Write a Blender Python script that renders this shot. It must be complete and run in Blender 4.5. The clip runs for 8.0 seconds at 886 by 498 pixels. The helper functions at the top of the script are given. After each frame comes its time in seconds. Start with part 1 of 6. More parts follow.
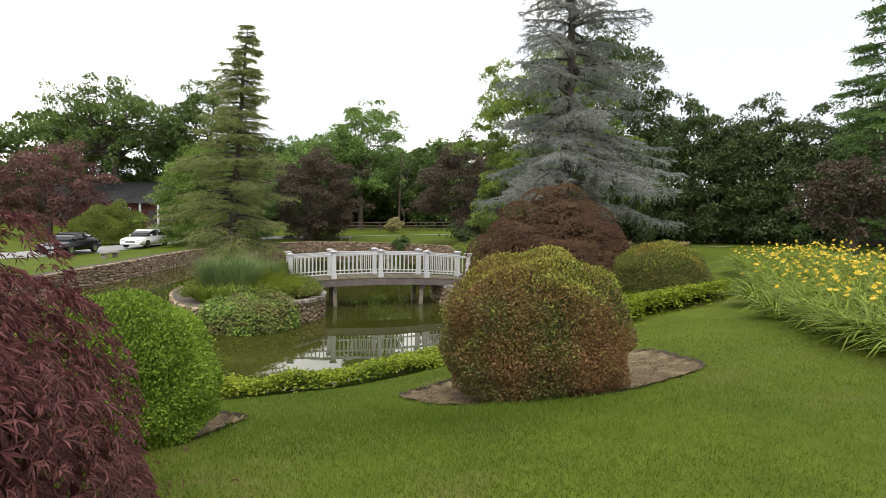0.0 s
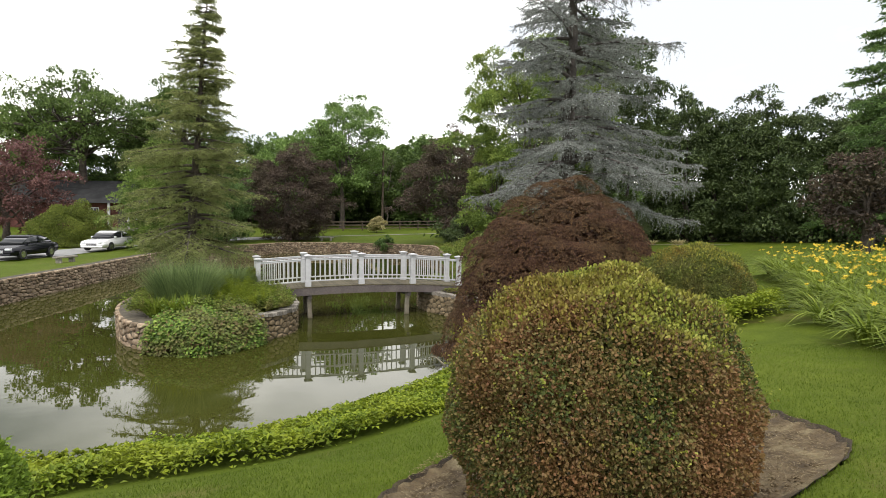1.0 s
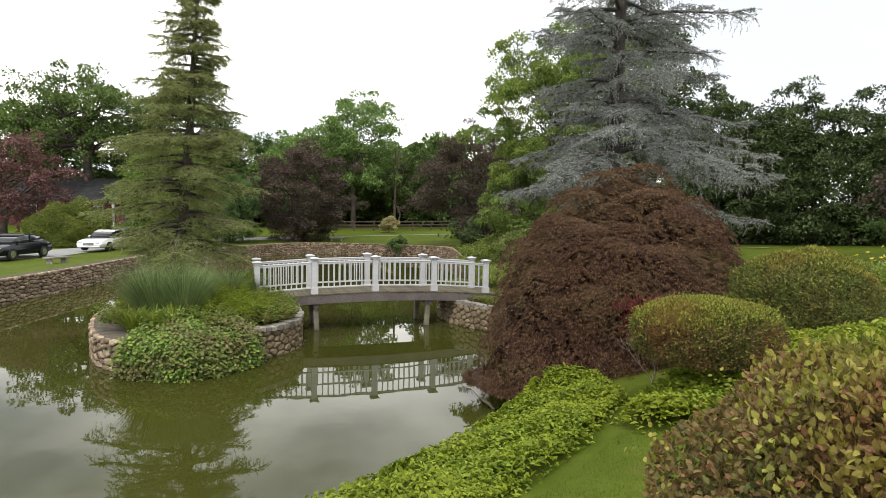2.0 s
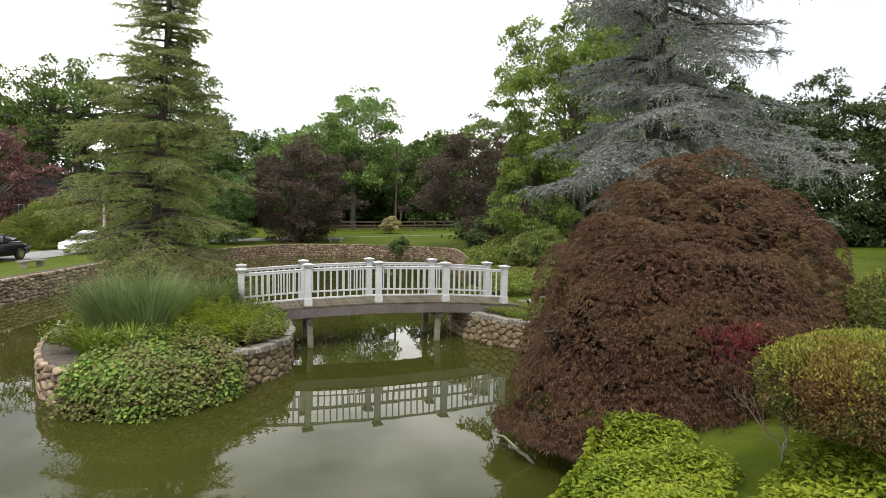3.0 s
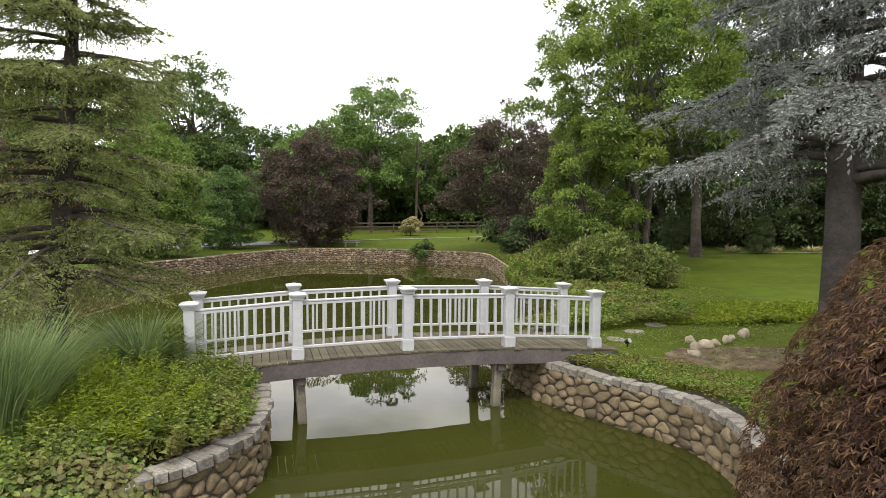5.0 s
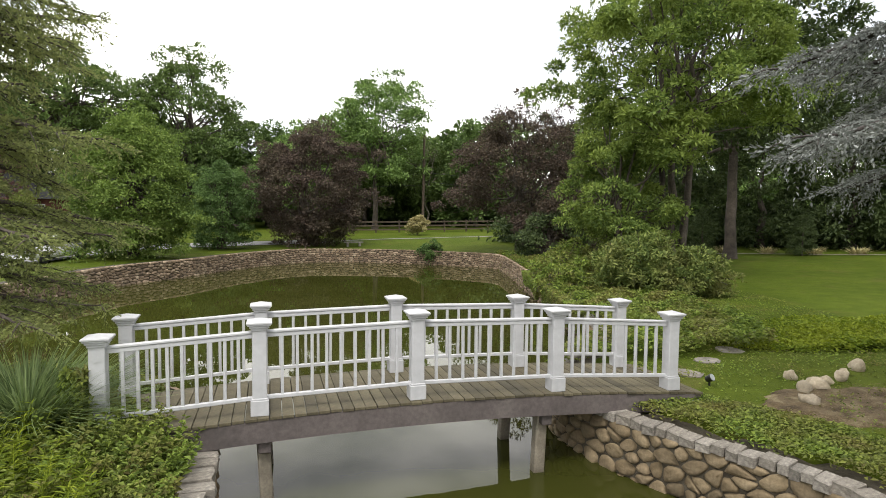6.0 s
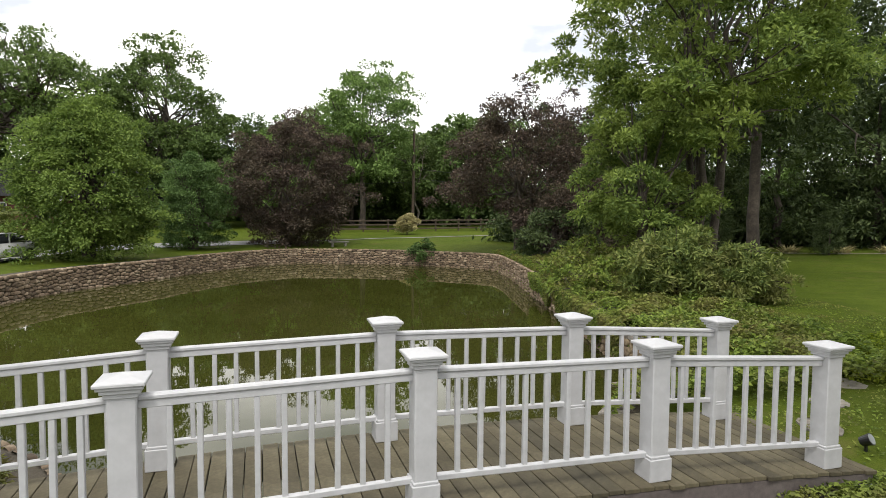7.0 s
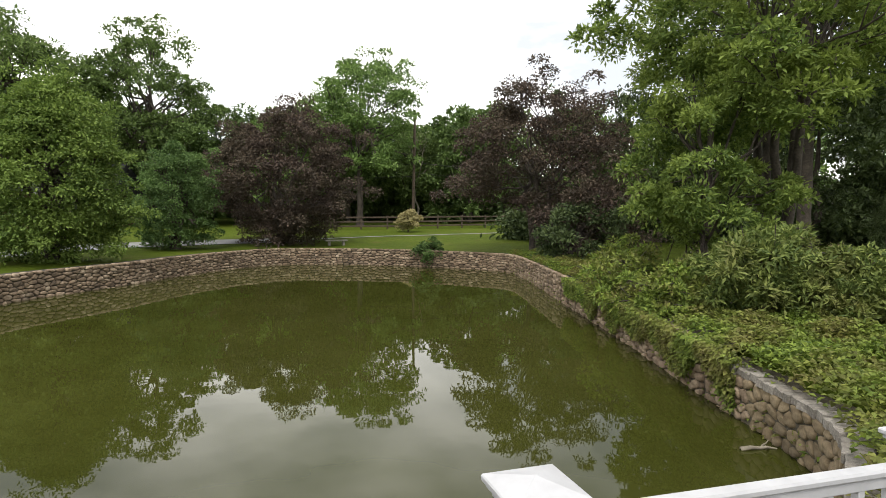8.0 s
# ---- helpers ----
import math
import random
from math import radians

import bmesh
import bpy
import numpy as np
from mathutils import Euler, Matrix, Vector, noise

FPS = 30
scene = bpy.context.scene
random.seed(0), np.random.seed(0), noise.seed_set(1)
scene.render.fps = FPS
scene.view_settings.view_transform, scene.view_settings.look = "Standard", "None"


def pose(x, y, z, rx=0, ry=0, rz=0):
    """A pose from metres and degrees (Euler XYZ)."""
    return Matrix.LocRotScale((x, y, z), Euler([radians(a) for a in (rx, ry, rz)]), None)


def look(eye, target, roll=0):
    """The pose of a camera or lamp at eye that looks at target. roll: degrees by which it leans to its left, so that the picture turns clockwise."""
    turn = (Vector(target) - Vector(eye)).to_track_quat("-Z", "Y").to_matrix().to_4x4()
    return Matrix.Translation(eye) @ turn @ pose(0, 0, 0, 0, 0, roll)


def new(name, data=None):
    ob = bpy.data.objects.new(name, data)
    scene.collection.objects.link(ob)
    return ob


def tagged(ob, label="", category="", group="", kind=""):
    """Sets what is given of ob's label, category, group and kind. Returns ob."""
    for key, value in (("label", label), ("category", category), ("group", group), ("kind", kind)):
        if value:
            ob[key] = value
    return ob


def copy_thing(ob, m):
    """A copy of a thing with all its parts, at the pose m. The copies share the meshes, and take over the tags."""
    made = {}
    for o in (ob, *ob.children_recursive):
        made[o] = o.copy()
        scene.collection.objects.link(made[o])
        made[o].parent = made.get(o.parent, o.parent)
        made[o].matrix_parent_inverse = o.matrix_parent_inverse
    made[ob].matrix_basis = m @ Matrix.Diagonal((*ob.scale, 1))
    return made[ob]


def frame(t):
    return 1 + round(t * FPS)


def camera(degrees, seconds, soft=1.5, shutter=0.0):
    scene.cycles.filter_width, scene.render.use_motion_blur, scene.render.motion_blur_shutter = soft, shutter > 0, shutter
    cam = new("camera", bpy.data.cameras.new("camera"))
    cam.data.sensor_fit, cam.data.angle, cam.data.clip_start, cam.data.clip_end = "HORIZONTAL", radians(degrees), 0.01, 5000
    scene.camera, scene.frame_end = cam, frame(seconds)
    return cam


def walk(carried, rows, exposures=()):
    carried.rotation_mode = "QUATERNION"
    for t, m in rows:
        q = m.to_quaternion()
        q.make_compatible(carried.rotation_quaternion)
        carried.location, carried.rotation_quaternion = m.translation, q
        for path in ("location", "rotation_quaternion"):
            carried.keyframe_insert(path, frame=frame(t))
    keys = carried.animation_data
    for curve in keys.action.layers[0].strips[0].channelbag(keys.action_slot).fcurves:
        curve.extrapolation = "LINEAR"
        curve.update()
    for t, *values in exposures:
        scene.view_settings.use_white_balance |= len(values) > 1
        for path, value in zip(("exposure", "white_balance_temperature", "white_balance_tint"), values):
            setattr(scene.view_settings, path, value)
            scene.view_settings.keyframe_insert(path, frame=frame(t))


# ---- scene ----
# The origin lies on the water under the middle of the footbridge; x runs along the bridge, y along the camera's way.
cam = camera(74.0, 8.0, 0.5)
PATH = [
    (0, (-4.851, -23.286, 3.584), (-4.230, -21.388, 3.471), 0.99),
    (0.5, (-4.501, -22.060, 3.560), (-3.838, -20.176, 3.446), 0.80),
    (1, (-4.222, -20.879, 3.583), (-3.549, -18.999, 3.466), 0.66),
    (1.5, (-3.985, -19.590, 3.522), (-3.342, -17.699, 3.408), 0.78),
    (2, (-3.793, -18.255, 3.480), (-3.153, -16.364, 3.365), 0.87),
    (3.5, (-3.163, -14.647, 3.455), (-2.522, -12.756, 3.341), 0.87),
    (4, (-2.949, -13.231, 3.457), (-2.306, -11.340, 3.346), 0.94),
    (4.5, (-2.651, -11.778, 3.450), (-2.038, -9.878, 3.339), 0.69),
    (6, (-1.707, -7.522, 3.377), (-1.143, -5.607, 3.259), 0.58),
    (6.5, (-1.349, -6.002, 3.274), (-0.777, -4.088, 3.159), 0.49),
    (7, (-1.070, -4.444, 3.127), (-0.469, -2.540, 3.012), 0.52),
    (7.5, (-0.937, -2.790, 3.044), (-0.320, -0.891, 2.925), 0.45),
    (8, (-0.873, -1.042, 3.085), (-0.252, 0.855, 2.959), 0.48),
]
walk(cam, [(t, look(eye, target, roll)) for t, eye, target, roll in PATH], [(0.0, 0.18), (2.0, 0.17), (3.5, 0.24), (4.5, 0.29), (5.8, 0.25), (6.6, 0.1), (7.4, 0.0), (8.0, 0.1)])

# ---- sky and sun: a bright, thinly overcast day ----
world = bpy.data.worlds.new("overcast_sky")
scene.world = world
world.use_nodes = True
wn, wl = world.node_tree.nodes, world.node_tree.links
wn.clear()
SUN_ELEV, SUN_TURN = 58.0, 200.0
sky = wn.new("ShaderNodeTexSky")
sky.sky_type, sky.sun_disc = "NISHITA", False
sky.sun_elevation, sky.sun_rotation = radians(SUN_ELEV), radians(SUN_TURN)
dim = wn.new("ShaderNodeVectorMath")
dim.operation = "SCALE"
dim.inputs["Scale"].default_value = 0.09
wl.new(sky.outputs[0], dim.inputs[0])
coord = wn.new("ShaderNodeTexCoord")
stretch = wn.new("ShaderNodeMapping")
stretch.inputs["Scale"].default_value = (1.0, 1.0, 2.6)
wl.new(coord.outputs["Generated"], stretch.inputs[0])
cloud = wn.new("ShaderNodeTexNoise")
cloud.inputs["Scale"].default_value, cloud.inputs["Detail"].default_value = 2.3, 6.0
wl.new(stretch.outputs[0], cloud.inputs["Vector"])
tone = wn.new("ShaderNodeValToRGB")
tone.color_ramp.elements[0].position, tone.color_ramp.elements[0].color = 0.42, (0.87, 0.90, 0.95, 1)
tone.color_ramp.elements[1].position, tone.color_ramp.elements[1].color = 0.62, (2.6, 2.52, 2.42, 1)
wl.new(cloud.outputs["Fac"], tone.inputs[0])
mixs = wn.new("ShaderNodeMix")
mixs.data_type = "RGBA"
mixs.inputs["Factor"].default_value = 0.86
wl.new(dim.outputs[0], mixs.inputs["A"])
wl.new(tone.outputs[0], mixs.inputs["B"])
back = wn.new("ShaderNodeBackground")
back.inputs["Strength"].default_value = 1.13
wl.new(mixs.outputs["Result"], back.inputs["Color"])
wout = wn.new("ShaderNodeOutputWorld")
wl.new(back.outputs[0], wout.inputs[0])
sun = new("sun", bpy.data.lights.new("sun", "SUN"))
sun.data.energy, sun.data.angle, sun.data.color = 2.0, radians(14), (1.0, 0.96, 0.9)
sx, sy = math.sin(radians(SUN_TURN)), math.cos(radians(SUN_TURN))
sun.matrix_world = look((sx * 50, sy * 50, 50 * math.tan(radians(SUN_ELEV))), (0, 0, 0))

rng = np.random.default_rng(7)

# ---- materials ----
def shader(name):
    m = bpy.data.materials.new(name)
    m.use_nodes = True
    n, l = m.node_tree.nodes, m.node_tree.links
    return m, n, l, n["Principled BSDF"]


def ramp(n, stops):
    r = n.new("ShaderNodeValToRGB")
    e = r.color_ramp.elements
    while len(e) < len(stops):
        e.new(0.5)
    for k, (at, c) in zip(e, stops):
        k.position, k.color = at, (*c, 1)
    return r


def noise_node(n, l, scale, detail=4.0, rough=0.55, space="Object"):
    c = n.new("ShaderNodeTexCoord")
    t = n.new("ShaderNodeTexNoise")
    t.inputs["Scale"].default_value, t.inputs["Detail"].default_value, t.inputs["Roughness"].default_value = scale, detail, rough
    l.new(c.outputs[space], t.inputs["Vector"])
    return t


def blend(n, l, a, b, fac, how="MIX"):
    x = n.new("ShaderNodeMix")
    x.data_type, x.blend_type = "RGBA", how
    for socket, v in (("A", a), ("B", b), ("Factor", fac)):
        if isinstance(v, (int, float)):
            x.inputs[socket].default_value = v
        elif isinstance(v, tuple):
            x.inputs[socket].default_value = (*v, 1)
        else:
            l.new(v, x.inputs[socket])
    return x.outputs["Result"]


def bump(n, l, bsdf, height, strength=0.3, distance=0.02):
    b = n.new("ShaderNodeBump")
    b.inputs["Strength"].default_value, b.inputs["Distance"].default_value = strength, distance
    l.new(height, b.inputs["Height"])
    l.new(b.outputs[0], bsdf.inputs["Normal"])


def leaf_material(name, dark, mid, light, patch=0.6, patch_tint=None, rough=0.6, through_light=0.3, patch_amount=0.35, stops=None):
    """Leaves: each one its own shade, drifting slowly over the plant, and some light let through."""
    m, n, l, p = shader(name)
    g = n.new("ShaderNodeNewGeometry")
    r = ramp(n, stops or [(0.0, dark), (0.5, mid), (1.0, light)])
    l.new(g.outputs["Random Per Island"], r.inputs[0])
    t = noise_node(n, l, patch, 3.0)
    k = ramp(n, [(0.42, (0, 0, 0)), (0.62, (1, 1, 1))])
    l.new(t.outputs["Fac"], k.inputs[0])
    f = n.new("ShaderNodeMath")
    f.operation = "MULTIPLY"
    f.inputs[1].default_value = patch_amount
    l.new(k.outputs[0], f.inputs[0])
    tint = patch_tint or tuple(min(1, c * 1.5) for c in light)
    c = blend(n, l, r.outputs[0], tint, f.outputs[0])
    l.new(c, p.inputs["Base Color"])
    p.inputs["Roughness"].default_value = rough
    p.inputs["Specular IOR Level"].default_value = 0.25
    tr = n.new("ShaderNodeBsdfTranslucent")
    l.new(c, tr.inputs["Color"])
    mx = n.new("ShaderNodeMixShader")
    mx.inputs[0].default_value = through_light
    l.new(p.outputs[0], mx.inputs[1])
    l.new(tr.outputs[0], mx.inputs[2])
    l.new(mx.outputs[0], n["Material Output"].inputs[0])
    return m


def rough_material(name, a, b, c, scale, fine, rough=0.85, strength=0.4, distance=0.02, per_object=0.0, per_island=0.0):
    """Stone, bark, soil, wood: two scales of variation, relief and, where asked, a shade of its own for each piece."""
    m, n, l, p = shader(name)
    t1, t2 = noise_node(n, l, scale, 5.0), noise_node(n, l, fine, 6.0, 0.65)
    r1 = ramp(n, [(0.3, a), (0.52, b), (0.72, c)])
    l.new(t1.outputs["Fac"], r1.inputs[0])
    r2 = ramp(n, [(0.3, (0.62, 0.62, 0.62)), (0.7, (1.18, 1.18, 1.18))])
    l.new(t2.outputs["Fac"], r2.inputs[0])
    col = blend(n, l, r1.outputs[0], r2.outputs[0], 0.8, "MULTIPLY")
    for amount, node, out in ((per_object, "ShaderNodeObjectInfo", "Random"), (per_island, "ShaderNodeNewGeometry", "Random Per Island")):
        if amount:
            o = n.new(node)
            r3 = ramp(n, [(0.0, (0.55, 0.53, 0.5)), (0.3, (0.9, 0.84, 0.76)), (0.6, (1.05, 1.0, 0.95)), (1.0, (1.3, 1.26, 1.2))])
            l.new(o.outputs[out], r3.inputs[0])
            col = blend(n, l, col, r3.outputs[0], amount, "MULTIPLY")
    l.new(col, p.inputs["Base Color"])
    p.inputs["Roughness"].default_value = rough
    bump(n, l, p, t2.outputs["Fac"], strength, distance)
    return m


def plain_material(name, color, rough=0.4, metal=0.0, spec=0.5, coat=0.0):
    m, n, l, p = shader(name)
    t = noise_node(n, l, 9.0, 5.0)
    r = ramp(n, [(0.3, tuple(v * 0.88 for v in color)), (0.7, tuple(min(1, v * 1.06) for v in color))])
    l.new(t.outputs["Fac"], r.inputs[0])
    l.new(r.outputs[0], p.inputs["Base Color"])
    p.inputs["Roughness"].default_value, p.inputs["Metallic"].default_value = rough, metal
    p.inputs["Specular IOR Level"].default_value, p.inputs["Coat Weight"].default_value = spec, coat
    return m


def water_material():
    """Still, algae-green pond water: an opaque green body under a clear, barely stirred surface."""
    m, n, l, p = shader("pond_water")
    t = noise_node(n, l, 0.25, 3.0)
    r = ramp(n, [(0.35, (0.030, 0.033, 0.006)), (0.65, (0.040, 0.043, 0.009))])
    l.new(t.outputs["Fac"], r.inputs[0])
    l.new(r.outputs[0], p.inputs["Base Color"])
    p.inputs["Roughness"].default_value, p.inputs["IOR"].default_value = 0.015, 1.33
    p.inputs["Specular IOR Level"].default_value = 0.32
    w = noise_node(n, l, 1.3, 2.0)
    bump(n, l, p, w.outputs["Fac"], 0.035, 0.05)
    return m


def lawn_material():
    m, n, l, p = shader("lawn")
    big, mid, fine = noise_node(n, l, 0.22, 4.0), noise_node(n, l, 2.2, 5.0), noise_node(n, l, 45.0, 4.0, 0.7)
    r = ramp(n, [(0.3, (0.058, 0.085, 0.008)), (0.5, (0.072, 0.101, 0.010)), (0.7, (0.090, 0.117, 0.014))])
    l.new(big.outputs["Fac"], r.inputs[0])
    r2 = ramp(n, [(0.3, (0.75, 0.78, 0.7)), (0.7, (1.15, 1.12, 1.1))])
    l.new(mid.outputs["Fac"], r2.inputs[0])
    r3 = ramp(n, [(0.25, (0.5, 0.55, 0.5)), (0.75, (1.4, 1.35, 1.3))])
    l.new(fine.outputs["Fac"], r3.inputs[0])
    c = blend(n, l, blend(n, l, r.outputs[0], r2.outputs[0], 0.8, "MULTIPLY"), r3.outputs[0], 0.8, "MULTIPLY")
    worn = noise_node(n, l, 0.75, 5.0, 0.7)
    k = ramp(n, [(0.55, (0, 0, 0)), (0.72, (0.6, 0.6, 0.6))])
    l.new(worn.outputs["Fac"], k.inputs[0])
    c = blend(n, l, c, (0.115, 0.095, 0.035), k.outputs[0])
    l.new(c, p.inputs["Base Color"])
    p.inputs["Roughness"].default_value, p.inputs["Specular IOR Level"].default_value = 0.8, 0.08
    bump(n, l, p, fine.outputs["Fac"], 0.6, 0.03)
    return m


LAWN, WATER = lawn_material(), water_material()
BLADE = leaf_material("grass_blade", (0.052, 0.085, 0.005), (0.079, 0.123, 0.009), (0.112, 0.156, 0.017), 0.5, rough=0.6)
WHITE = plain_material("white_paint", (0.47, 0.473, 0.485), 0.5)
DECK = rough_material("weathered_deck", (0.066, 0.058, 0.034), (0.102, 0.090, 0.055), (0.145, 0.130, 0.084), 2.5, 24.0, 0.85, 0.3, 0.005, per_object=0.8)
BEAM = rough_material("grey_beam", (0.085, 0.072, 0.068), (0.12, 0.10, 0.095), (0.15, 0.13, 0.12), 1.6, 18.0, 0.75, 0.2, 0.006)
PILE = rough_material("bleached_pile", (0.14, 0.12, 0.09), (0.25, 0.22, 0.17), (0.33, 0.30, 0.24), 3.0, 26.0, 0.9, 0.5, 0.01)
STONE = rough_material("fieldstone", (0.137, 0.105, 0.060), (0.217, 0.171, 0.106), (0.286, 0.234, 0.156), 3.5, 22.0, 0.9, 0.5, 0.015, per_object=0.9)
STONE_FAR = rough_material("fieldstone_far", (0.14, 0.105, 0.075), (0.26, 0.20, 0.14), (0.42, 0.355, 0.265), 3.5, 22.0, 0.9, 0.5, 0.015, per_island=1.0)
MORTAR = rough_material("mortar", (0.058, 0.047, 0.032), (0.097, 0.082, 0.058), (0.145, 0.124, 0.090), 5.0, 30.0, 0.95, 0.6, 0.02)
DRY_JOINT = rough_material("dry_joint", (0.035, 0.028, 0.02), (0.06, 0.05, 0.036), (0.10, 0.085, 0.06), 5.0, 30.0, 0.95, 0.6, 0.02)
CAPSTONE = rough_material("grey_capstone", (0.15, 0.14, 0.125), (0.24, 0.225, 0.20), (0.35, 0.33, 0.29), 4.0, 28.0, 0.9, 0.4, 0.01, per_object=0.7)
SOIL = rough_material("bare_soil", (0.070, 0.047, 0.023), (0.158, 0.114, 0.059), (0.296, 0.246, 0.138), 4.5, 30.0, 0.98, 1.0, 0.05)
STRAW = leaf_material("dry_clippings", (0.112, 0.077, 0.042), (0.196, 0.147, 0.084), (0.294, 0.238, 0.140), 2.0)
# rim soil: damp, and its colour darkened further for the shade below the cut edge
SHADED_CUT_SOIL = rough_material("shaded_cut_soil", (0.03, 0.022, 0.014), (0.065, 0.047, 0.03), (0.12, 0.09, 0.055), 5.0, 35.0, 0.98, 1.0, 0.04)
ASPHALT = rough_material("asphalt", (0.20, 0.20, 0.20), (0.25, 0.25, 0.245), (0.30, 0.295, 0.285), 0.7, 60.0, 0.9, 0.2, 0.005)
BARK = rough_material("bark", (0.035, 0.028, 0.022), (0.07, 0.056, 0.044), (0.12, 0.10, 0.08), 2.0, 16.0, 0.95, 0.8, 0.04)
BARK_PALE = rough_material("pale_bark", (0.10, 0.075, 0.06), (0.19, 0.15, 0.12), (0.28, 0.235, 0.20), 2.0, 14.0, 0.95, 0.8, 0.04)
RAIL_WOOD = rough_material("fence_wood", (0.045, 0.032, 0.022), (0.075, 0.054, 0.036), (0.10, 0.078, 0.055), 2.0, 18.0, 0.9, 0.3, 0.01)
AZALEA = leaf_material("azalea_leaf", (0, 0, 0), (0, 0, 0), (0.262, 0.268, 0.065), 1.3, (0.248, 0.114, 0.054), patch_amount=0.68, stops=[(0.0, (0.042, 0.059, 0.018)), (0.3, (0.086, 0.107, 0.028)), (0.55, (0.144, 0.163, 0.039)), (0.78, (0.216, 0.114, 0.054)), (1.0, (0.207, 0.184, 0.061))])
AZALEA_TOP = leaf_material("azalea_tip_leaf", (0, 0, 0), (0, 0, 0), (0.310, 0.304, 0.051), 1.3, (0.217, 0.101, 0.036), patch_amount=0.5, stops=[(0.0, (0.083, 0.106, 0.019)), (0.35, (0.155, 0.182, 0.027)), (0.7, (0.239, 0.268, 0.037)), (1.0, (0.352, 0.364, 0.073))])
AZALEA_GREEN = leaf_material("azalea_green_leaf", (0.065, 0.085, 0.022), (0.13, 0.158, 0.036), (0.22, 0.245, 0.06), 2.2, (0.15, 0.10, 0.05), patch_amount=0.35)
HEDGE = leaf_material("boxwood_leaf", (0.065, 0.113, 0.013), (0.142, 0.224, 0.024), (0.224, 0.316, 0.039), 1.2)
MAPLE = leaf_material("laceleaf_maple_leaf", (0, 0, 0), (0, 0, 0), (0.213, 0.113, 0.041), 0.7, (0.165, 0.130, 0.051), patch_amount=0.3, stops=[(0.0, (0.038, 0.020, 0.017)), (0.4, (0.078, 0.039, 0.028)), (0.75, (0.142, 0.076, 0.043)), (1.0, (0.257, 0.150, 0.071))])
MAPLE_RED = leaf_material("crimson_maple_leaf", (0.060, 0.022, 0.025), (0.120, 0.042, 0.044), (0.211, 0.086, 0.080), 1.4, (0.125, 0.076, 0.060), through_light=0.4)
SCARLET = leaf_material("scarlet_leaf", (0.085, 0.012, 0.018), (0.15, 0.018, 0.03), (0.23, 0.035, 0.045), 2.0)
COVER = leaf_material("groundcover_leaf", (0.084, 0.127, 0.011), (0.158, 0.221, 0.017), (0.266, 0.322, 0.029), 0.9, (0.335, 0.362, 0.028), patch_amount=0.35)
COVER_MIX = leaf_material("mixed_ivy_leaf", (0.078, 0.118, 0.022), (0.156, 0.224, 0.037), (0.264, 0.342, 0.061), 1.0, (0.228, 0.130, 0.072), patch_amount=0.42)
IVY_RED = leaf_material("reddish_ivy_leaf", (0, 0, 0), (0, 0, 0), (0.207, 0.243, 0.054), 0.9, (0.149, 0.096, 0.057), patch_amount=0.6, stops=[(0.0, (0.062, 0.108, 0.024)), (0.4, (0.133, 0.218, 0.038)), (0.75, (0.227, 0.340, 0.058)), (0.9, (0.176, 0.104, 0.058)), (1.0, (0.310, 0.414, 0.086))])
REED = leaf_material("reed_blade", (0.076, 0.118, 0.045), (0.145, 0.205, 0.077), (0.248, 0.317, 0.125), 0.8)
LILY = leaf_material("daylily_blade", (0.081, 0.119, 0.016), (0.150, 0.206, 0.025), (0.236, 0.297, 0.040), 0.6)
PETAL = leaf_material("daylily_petal", (0.546, 0.387, 0.026), (0.669, 0.510, 0.053), (0.739, 0.616, 0.123), 3.0, (0.616, 0.317, 0.018), patch_amount=0.3)
FIR = leaf_material("fir_needle", (0.105, 0.128, 0.050), (0.200, 0.230, 0.084), (0.325, 0.360, 0.125), 0.8, (0.37, 0.40, 0.14), through_light=0.5)
SPRUCE = leaf_material("blue_spruce_needle", (0.094, 0.103, 0.091), (0.186, 0.200, 0.183), (0.330, 0.348, 0.327), 0.7, (0.392, 0.411, 0.388), through_light=0.15)
YEW = leaf_material("dark_evergreen_leaf", (0.030, 0.049, 0.019), (0.057, 0.084, 0.030), (0.102, 0.136, 0.046), 0.5, through_light=0.2)
PURPLE = leaf_material("purple_leaf", (0.042, 0.031, 0.026), (0.081, 0.059, 0.046), (0.144, 0.104, 0.075), 0.5, (0.110, 0.108, 0.052), patch_amount=0.25)
OAK = leaf_material("oak_leaf", (0.069, 0.119, 0.031), (0.129, 0.206, 0.054), (0.202, 0.298, 0.081), 0.3)
OAK_DARK = leaf_material("sycamore_leaf", (0.048, 0.078, 0.022), (0.092, 0.140, 0.037), (0.150, 0.212, 0.056), 0.3)
HOLLY = leaf_material("holly_leaf", (0.043, 0.086, 0.028), (0.086, 0.147, 0.043), (0.139, 0.217, 0.062), 0.5)
RHODO = leaf_material("rhododendron_leaf", (0.072, 0.111, 0.029), (0.143, 0.189, 0.047), (0.247, 0.293, 0.078), 0.8, (0.221, 0.169, 0.065), patch_amount=0.35)
ROUND = leaf_material("broad_shrub_leaf", (0.063, 0.104, 0.022), (0.118, 0.186, 0.038), (0.202, 0.274, 0.058), 0.5)
MAGNOLIA = leaf_material("hickory_leaf", (0.080, 0.129, 0.032), (0.154, 0.222, 0.052), (0.272, 0.354, 0.079), 0.35, (0.351, 0.411, 0.079), patch_amount=0.35, through_light=0.4)
PALE_LEAF = leaf_material("variegated_leaf", (0.24, 0.22, 0.09), (0.38, 0.34, 0.16), (0.52, 0.46, 0.25), 0.9)
CLOUD = leaf_material("yellow_green_leaf", (0.066, 0.090, 0.017), (0.117, 0.148, 0.027), (0.179, 0.211, 0.039), 0.6)
